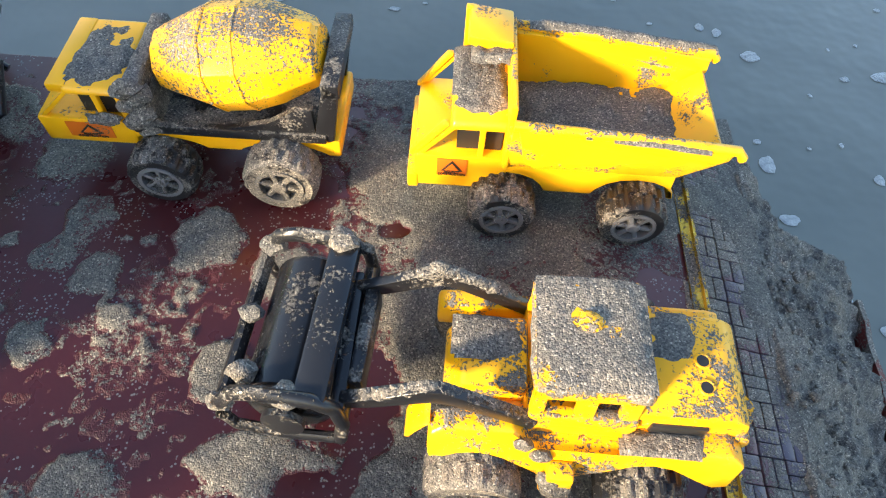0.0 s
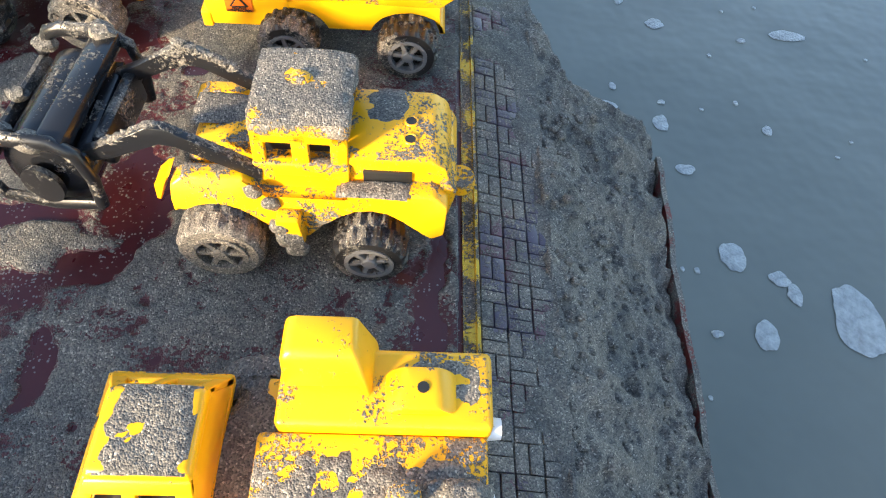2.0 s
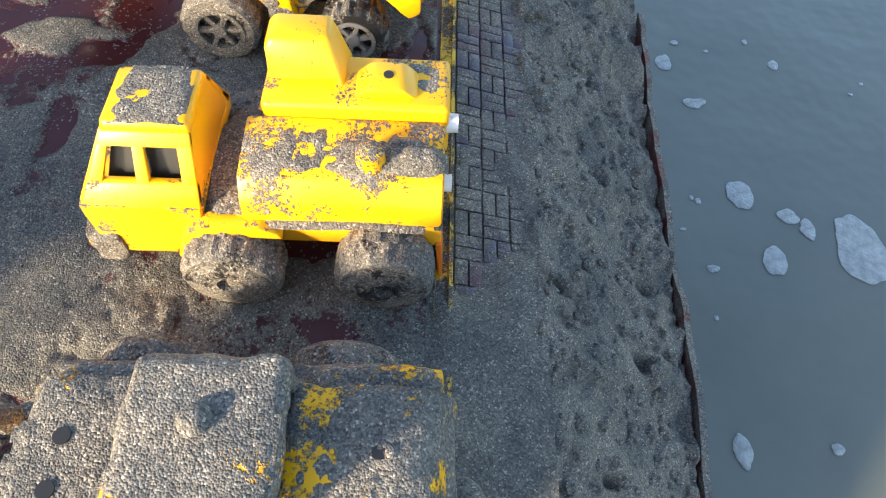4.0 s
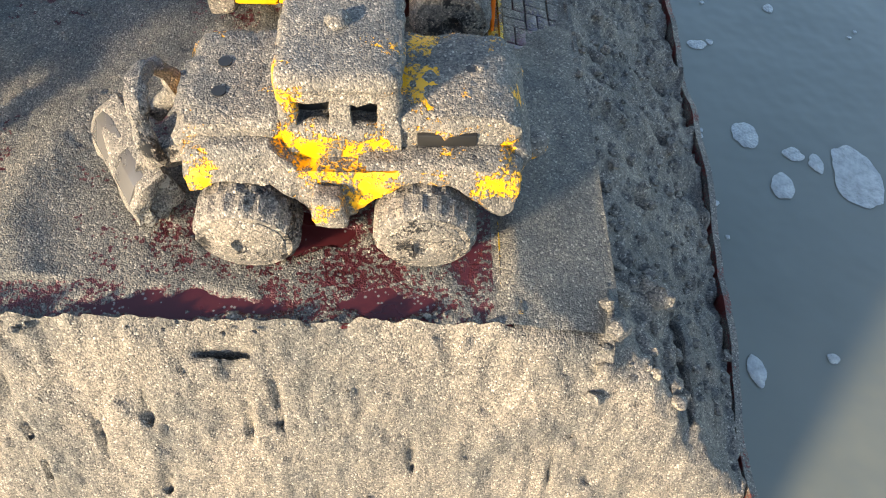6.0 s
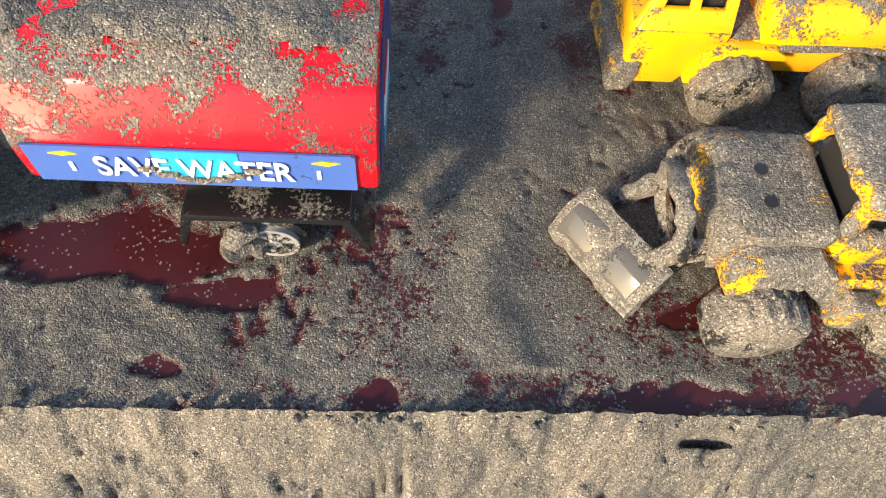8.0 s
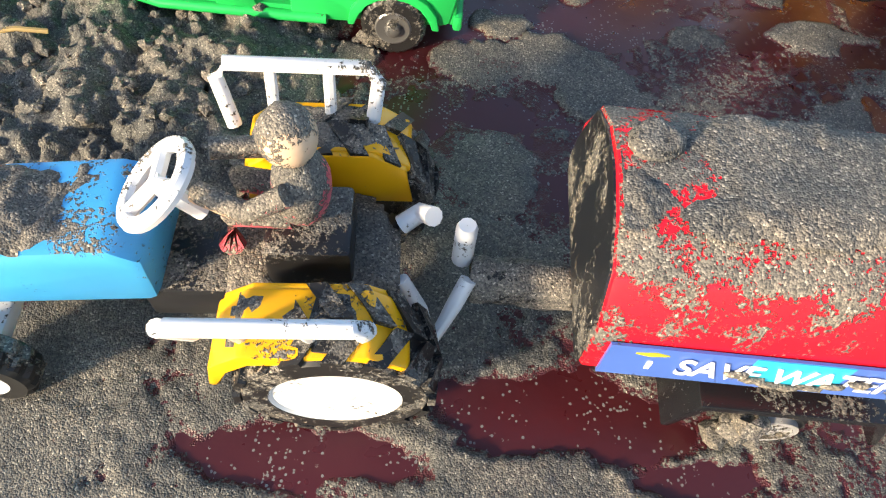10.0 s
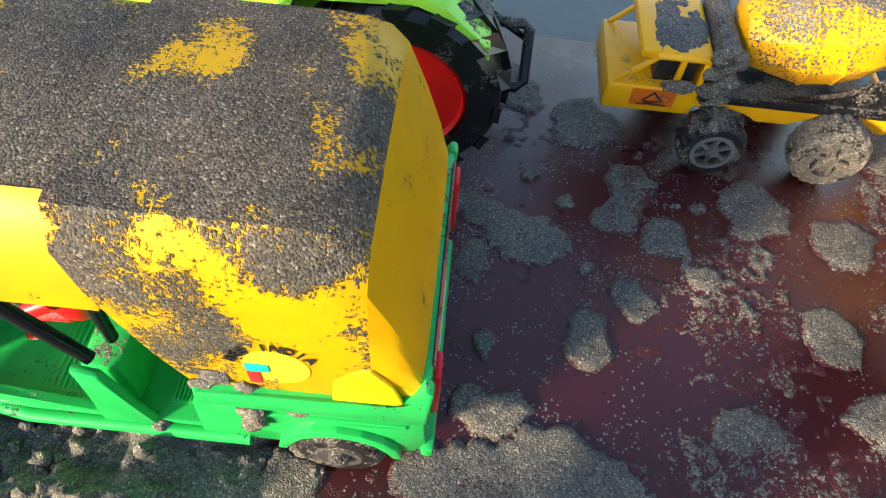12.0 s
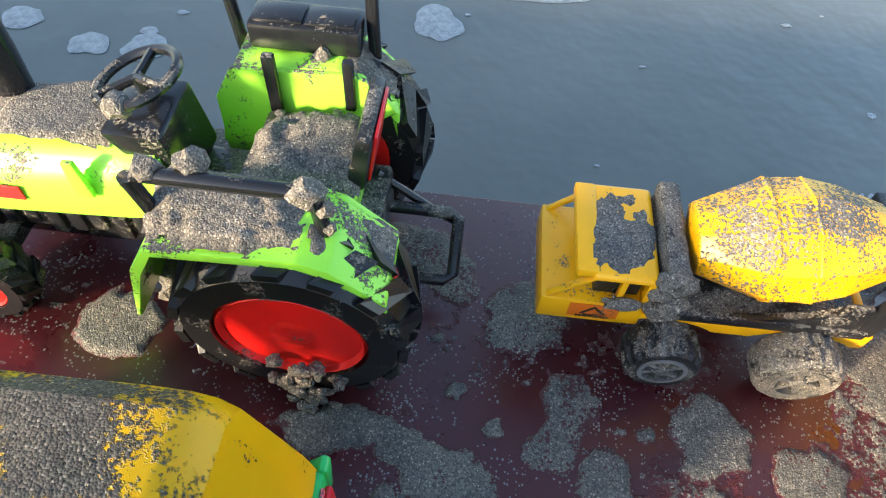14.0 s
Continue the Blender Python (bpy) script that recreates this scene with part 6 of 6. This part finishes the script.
    rows = []
    for x, k, dz in ((-0.0440, 0.98, 0.003), (-0.0600, 1.0, 0.001), (-0.0900, 1.0, -0.001), (-0.1200, 0.96, -0.004), (-0.1320, 0.86, -0.006)):
        rows.append([bm.verts.new((x, y * k, z + dz)) for y, z in prof])
    for a, b in zip(rows, rows[1:]):
        for k in range(8):
            bm.faces.new((a[k], a[(k + 1) % 8], b[(k + 1) % 8], b[k]))
    bm.faces.new(rows[0]), bm.faces.new(rows[-1])
    bmesh.ops.bevel(bm, geom=list(bm.edges), offset=0.0012, segments=2, affect="EDGES", clamp_overlap=True)
    part("bonnet", bm, M_LIME, T, "lime green bonnet with sand on top")
    st = part("side_label", box(-0.1270, -0.0885, -0.0206, -0.0199, 0.0460, 0.0515, 0), M_PRINT_RED, T, "red label")
    writing("TRACTOR", 0.0045, M_PRINT_WHITE, st, Matrix.Translation((-0.1075, -0.0208, 0.0487)) @ Matrix.Rotation(radians(90), 4, "X"))
    part("bonnet_flap", prism([(-0.0700, 0.0520), (-0.0640, 0.0520), (-0.0655, 0.0665), (-0.0690, 0.0665)], -0.0215, -0.0195, 0.0005), M_LIME, T)
    part("dash", prism([(-0.0460, 0.0480), (-0.0380, 0.0480), (-0.0420, 0.0715), (-0.0600, 0.0715)], -0.0130, 0.0130, 0.0015), M_BLACK_CLEAN, T)
    steering(T, Vector((-0.0510, 0.002, 0.0800)), 0.0125, 0.0016, M_BLACK_CLEAN, Matrix.Rotation(radians(-16), 3, "Y"))
    part("exhaust", lathe([(0.0055, 0.064), (0.0062, 0.080), (0.0062, 0.094), (0.0030, 0.097), (0.0030, 0.122), (0.0022, 0.122)], "z", 16, centre=(-0.0950, 0.006, 0)), M_BLACK_CLEAN, T, "black exhaust stack")
    # seat, levers and the seat frame
    part("seat_base", box(-0.0160, 0.0120, -0.0130, 0.0130, 0.0400, 0.0560, 0.002), M_LIME, T)
    part("seat", box(-0.0200, 0.0130, -0.0150, 0.0150, 0.0560, 0.0620, 0.0025), M_BLACK, T, "black seat under sand")
    part("seat_back", prism([(0.0100, 0.0600), (0.0160, 0.0600), (0.0190, 0.0800), (0.0145, 0.0810)], -0.0140, 0.0140, 0.0014), M_BLACK, T)
    part("seat_pad", prism([(0.0163, 0.0610), (0.0172, 0.0610), (0.0200, 0.0790), (0.0190, 0.0795)], -0.0105, 0.0105, 0.0003), M_RED_TOY, T, "red backrest plate")
    part("lever", box(0.0040, 0.0075, 0.0185, 0.0215, 0.0600, 0.0790, 0.0008), M_BLACK_CLEAN, T)
    part("lever", box(-0.0200, -0.0160, 0.0165, 0.0195, 0.0500, 0.0800, 0.0008), M_BLACK_CLEAN, T)
    part("side_bar", tube([(-0.0330, -0.0375, 0.0660), (-0.0360, -0.0390, 0.0860), (-0.0330, -0.0395, 0.0880), (0.0060, -0.0395, 0.0880), (0.0100, -0.0390, 0.0855), (0.0110, -0.0375, 0.0650)], 0.0021), M_BLACK_CLEAN, T, "black guard bar")
    part("side_bar", tube([(-0.0330, 0.0375, 0.0660), (-0.0360, 0.0390, 0.0960), (-0.0330, 0.0395, 0.0990), (0.0060, 0.0395, 0.0990), (0.0100, 0.0390, 0.0960), (0.0110, 0.0375, 0.0650)], 0.0021), M_BLACK_CLEAN, T, "black guard bar")
    tray = part("tool_box", box(-0.0270, 0.0080, 0.0280, 0.0420, 0.0735, 0.0825, 0.0012), M_BLACK_CLEAN, T, "black toolbox lid")
    for x in (-0.0250, -0.0090):
        part("lid_panel", box(x, x + 0.0150, 0.0300, 0.0400, 0.0823, 0.0833, 0.0004), M_BLACK_CLEAN, tray)
    # hitch frame at the back
    part("hitch_frame", tube([(0.0150, 0.0070, 0.0290), (0.0410, 0.0070, 0.0290), (0.0440, 0.0070, 0.0265), (0.0440, -0.0070, 0.0120), (0.0410, -0.0090, 0.0105), (0.0150, -0.0090, 0.0105)], 0.0022), M_BLACK, T, "black hitch frame")
    part("hitch_link", tube([(0.0150, 0.010, 0.0420), (0.0320, 0.011, 0.0270), (0.0440, 0.010, 0.0200)], 0.0016), M_BLACK_CLEAN, T)
    part("front_axle", box(-0.1180, -0.1060, -0.0300, 0.0300, 0.0150, 0.0210, 0.001), M_BLACK, T)
    tf = big_tyre(0.0200, 0.013, M_TYRE_CLEAN, 14)
    rf = dish_mesh(0.0122, M_RED_HUB, 0.003)
    for s in (-1, 1):
        t = shared("wheel", tf[0], T, Matrix.Translation((-0.1120, s * 0.0330, 0.0195)) @ Matrix.Rotation(radians(0 if s < 0 else 180), 4, "Z"))
        add_cleats(t, tf)
        shared("rim", rf, t, Matrix.Translation((0, -0.0045, 0)))
    # sand
    crust(T, -0.0340, 0.0060, -0.0490, -0.0240, 0.0727, 0.0055, 82, 0.85)
    crust(T, 0.0060, 0.0280, -0.0500, -0.0250, 0.0665, 0.0026, 83, 0.45, slope=(-0.80, 0))
    crust(T, 0.0040, 0.0200, 0.0230, 0.0430, 0.0675, 0.0022, 84, 0.35, slope=(-0.80, 0))
    crust(T, -0.1200, -0.0480, -0.0130, 0.0130, 0.0655, 0.0034, 85, 0.75)
    crust(T, -0.0200, 0.0150, -0.0180, 0.0180, 0.0618, 0.0060, 86, 0.8)
    bm = bmesh.new()
    for i, (x, y, z, r) in enumerate([(0.008, -0.0395, 0.0880, 0.0042), (0.012, -0.0390, 0.0820, 0.0026), (0.012, -0.0385, 0.0740, 0.0022), (-0.030, -0.0385, 0.0890, 0.0036), (-0.020, -0.036, 0.0900, 0.0040), (-0.042, -0.030, 0.0320, 0.0065), (-0.046, -0.024, 0.0400, 0.0050), (-0.044, -0.033, 0.0250, 0.0050), (-0.052, -0.010, 0.0800, 0.0040), (-0.004, 0.034, 0.0790, 0.0042), (-0.004, 0.028, 0.0740, 0.0030)]):
        lump((x, y, z), r, r * 0.9, r, bm, 0.45, i + 160, 2)
    rr = random.Random(8)
    for i in range(46):
        z = rr.uniform(0.001, 0.024)
        lump((0.004 + rr.gauss(0, 0.0045 - 0.0001 * z), -0.0525 - rr.uniform(0, 0.003) - max(0.0, 0.012 - z) * 0.35, z), rr.uniform(0.0012, 0.0028), rr.uniform(0.0010, 0.0020), rr.uniform(0.0012, 0.0026), bm, 0.5, i + 230, 2)
    tagged(part("sand_clod", bm, SAND, T, "clods of damp sand"), kind="stuff")
    return T


mixer_truck()
dump_truck()
roller_loader()
crane_truck()
bulldozer()
tanker()
blue_tractor()
auto_rickshaw()
green_tractor()
doll("toy_driver", pose(-0.2260, -0.0850, 0.0440) @ Matrix.Scale(1.08, 4), [M_PINK_SAND, M_SKIN_SAND], "small toy driver in pink, coated with sand, on the tractor seat")
doll("toy_driver", pose(-0.2870, 0.0440, 0.0310, 0, 0, 0), [M_RED_TOY, M_SKIN], "small red toy driver seated in the rickshaw")


# ---- woven border ----
def woven_border():
    T = tagged(new("woven_border", finish("woven_border", prism([(0.1010, -0.0035), (0.1300, -0.0120), (0.1300, -0.0145), (0.1010, -0.0080)], FRONT + 0.018, 0.209, 0), M_WEAVE)), "purple-brown woven plastic border, partly under sand", "border", kind="structure")
    cell = 0.0095
    mh = finish("strand", box(-0.0046, 0.0046, -0.00228, 0.00228, -0.0008, 0.0010, 0.0005), M_WEAVE)
    mv = finish("strand", box(-0.00228, 0.00228, -0.0046, 0.0046, -0.0008, 0.0010, 0.0005), M_WEAVE)
    kinds = [(mh, mv), (mh.copy(), mv.copy())]
    for k in kinds[1]:
        k.materials[0] = M_WEAVE_RED
    tilt = Matrix.Rotation(math.atan2(0.0085, 0.0295), 4, "Y")
    rnd = random.Random(5)
    for i in range(3):
        for j in range(2, 38):
            x, y = 0.1058 + cell * i, FRONT + 0.006 + cell * j
            for s in (-1, 1):
                dx, dy = (0, s * cell / 4) if (i + j) % 2 else (s * cell / 4, 0)
                xx = x + dx
                z = np.interp(xx, [0.1005, 0.1300], [-0.0030, -0.0115]) + rnd.uniform(-0.0002, 0.0003)
                shared("strand", kinds[1 if rnd.random() < 0.35 else 0][0 if (i + j) % 2 else 1], T, Matrix.Translation((xx, y + dy, z)) @ tilt)
    return T


woven_border()


def clods():
    """Loose clods of sand lying on the bank, on its edge and on the heap by the rickshaw."""
    rr = random.Random(21)
    bm = bmesh.new()
    spots = []
    for _ in range(420):
        x, y = rr.uniform(0.124, 0.190), rr.uniform(-0.17, 0.155)
        spots.append((x, y, rr.choice((0.0008, 0.0011, 0.0015, 0.0022)), 0))
    for _ in range(26):
        spots.append((rr.uniform(0.122, 0.158), rr.uniform(-0.178, -0.125), rr.uniform(0.0018, 0.0042), 0))
    for _ in range(330):
        spots.append((rr.uniform(-0.38, -0.222), rr.uniform(-0.06, 0.05), rr.choice((0.0006, 0.0008, 0.0012, 0.0018, 0.0027)), 1))
    for _ in range(60):
        spots.append((rr.uniform(-0.22, 0.08), FRONT + rr.uniform(-0.003, 0.004), rr.choice((0.0006, 0.0009, 0.0013)), 1))
    P = np.array([(a, b) for a, b, c, d in spots])
    zb, zl = bank_height(P[:, 0].copy(), P[:, 1].copy()), layer_height(P[:, 0].copy(), P[:, 1].copy())
    for i, (x, y, q, k) in enumerate(spots):
        lump((x, y, float(zl[i] if k else zb[i]) + q * 0.35), q, q * rr.uniform(0.7, 1.2), q * 0.8, bm, 0.5, i, 2)
    tagged(new("sand_clods", finish("sand_clods", bm, SAND)), "loose clods of damp grey sand", "sand", kind="stuff")


clods()


def twig():
    bm = tube([(-0.350, -0.0070, 0.0150), (-0.340, -0.0040, 0.0155), (-0.331, -0.0016, 0.0135)], 0.0009, None, 7)
    tagged(new("twig", finish("twig", bm, M_TWIG)), "short dry straw-coloured twig lying on the sand heap", "twig")


twig()


def motions():
    """The foam drifts slowly with the water."""
    r = random.Random(3)
    for ob in FOAMS:
        p = ob.location.copy()
        vx, vy, a = r.uniform(-0.004, 0.004), -0.016 + r.uniform(-0.004, 0.004), r.uniform(-8, 8)
        walk(ob, [(t, Matrix.Translation((p.x + vx * (t - 5), p.y + vy * (t - 5), p.z)) @ Matrix.Rotation(radians(a * t / 14), 4, "Z")) for t in (0.0, 7.0, 14.0)])


motions()
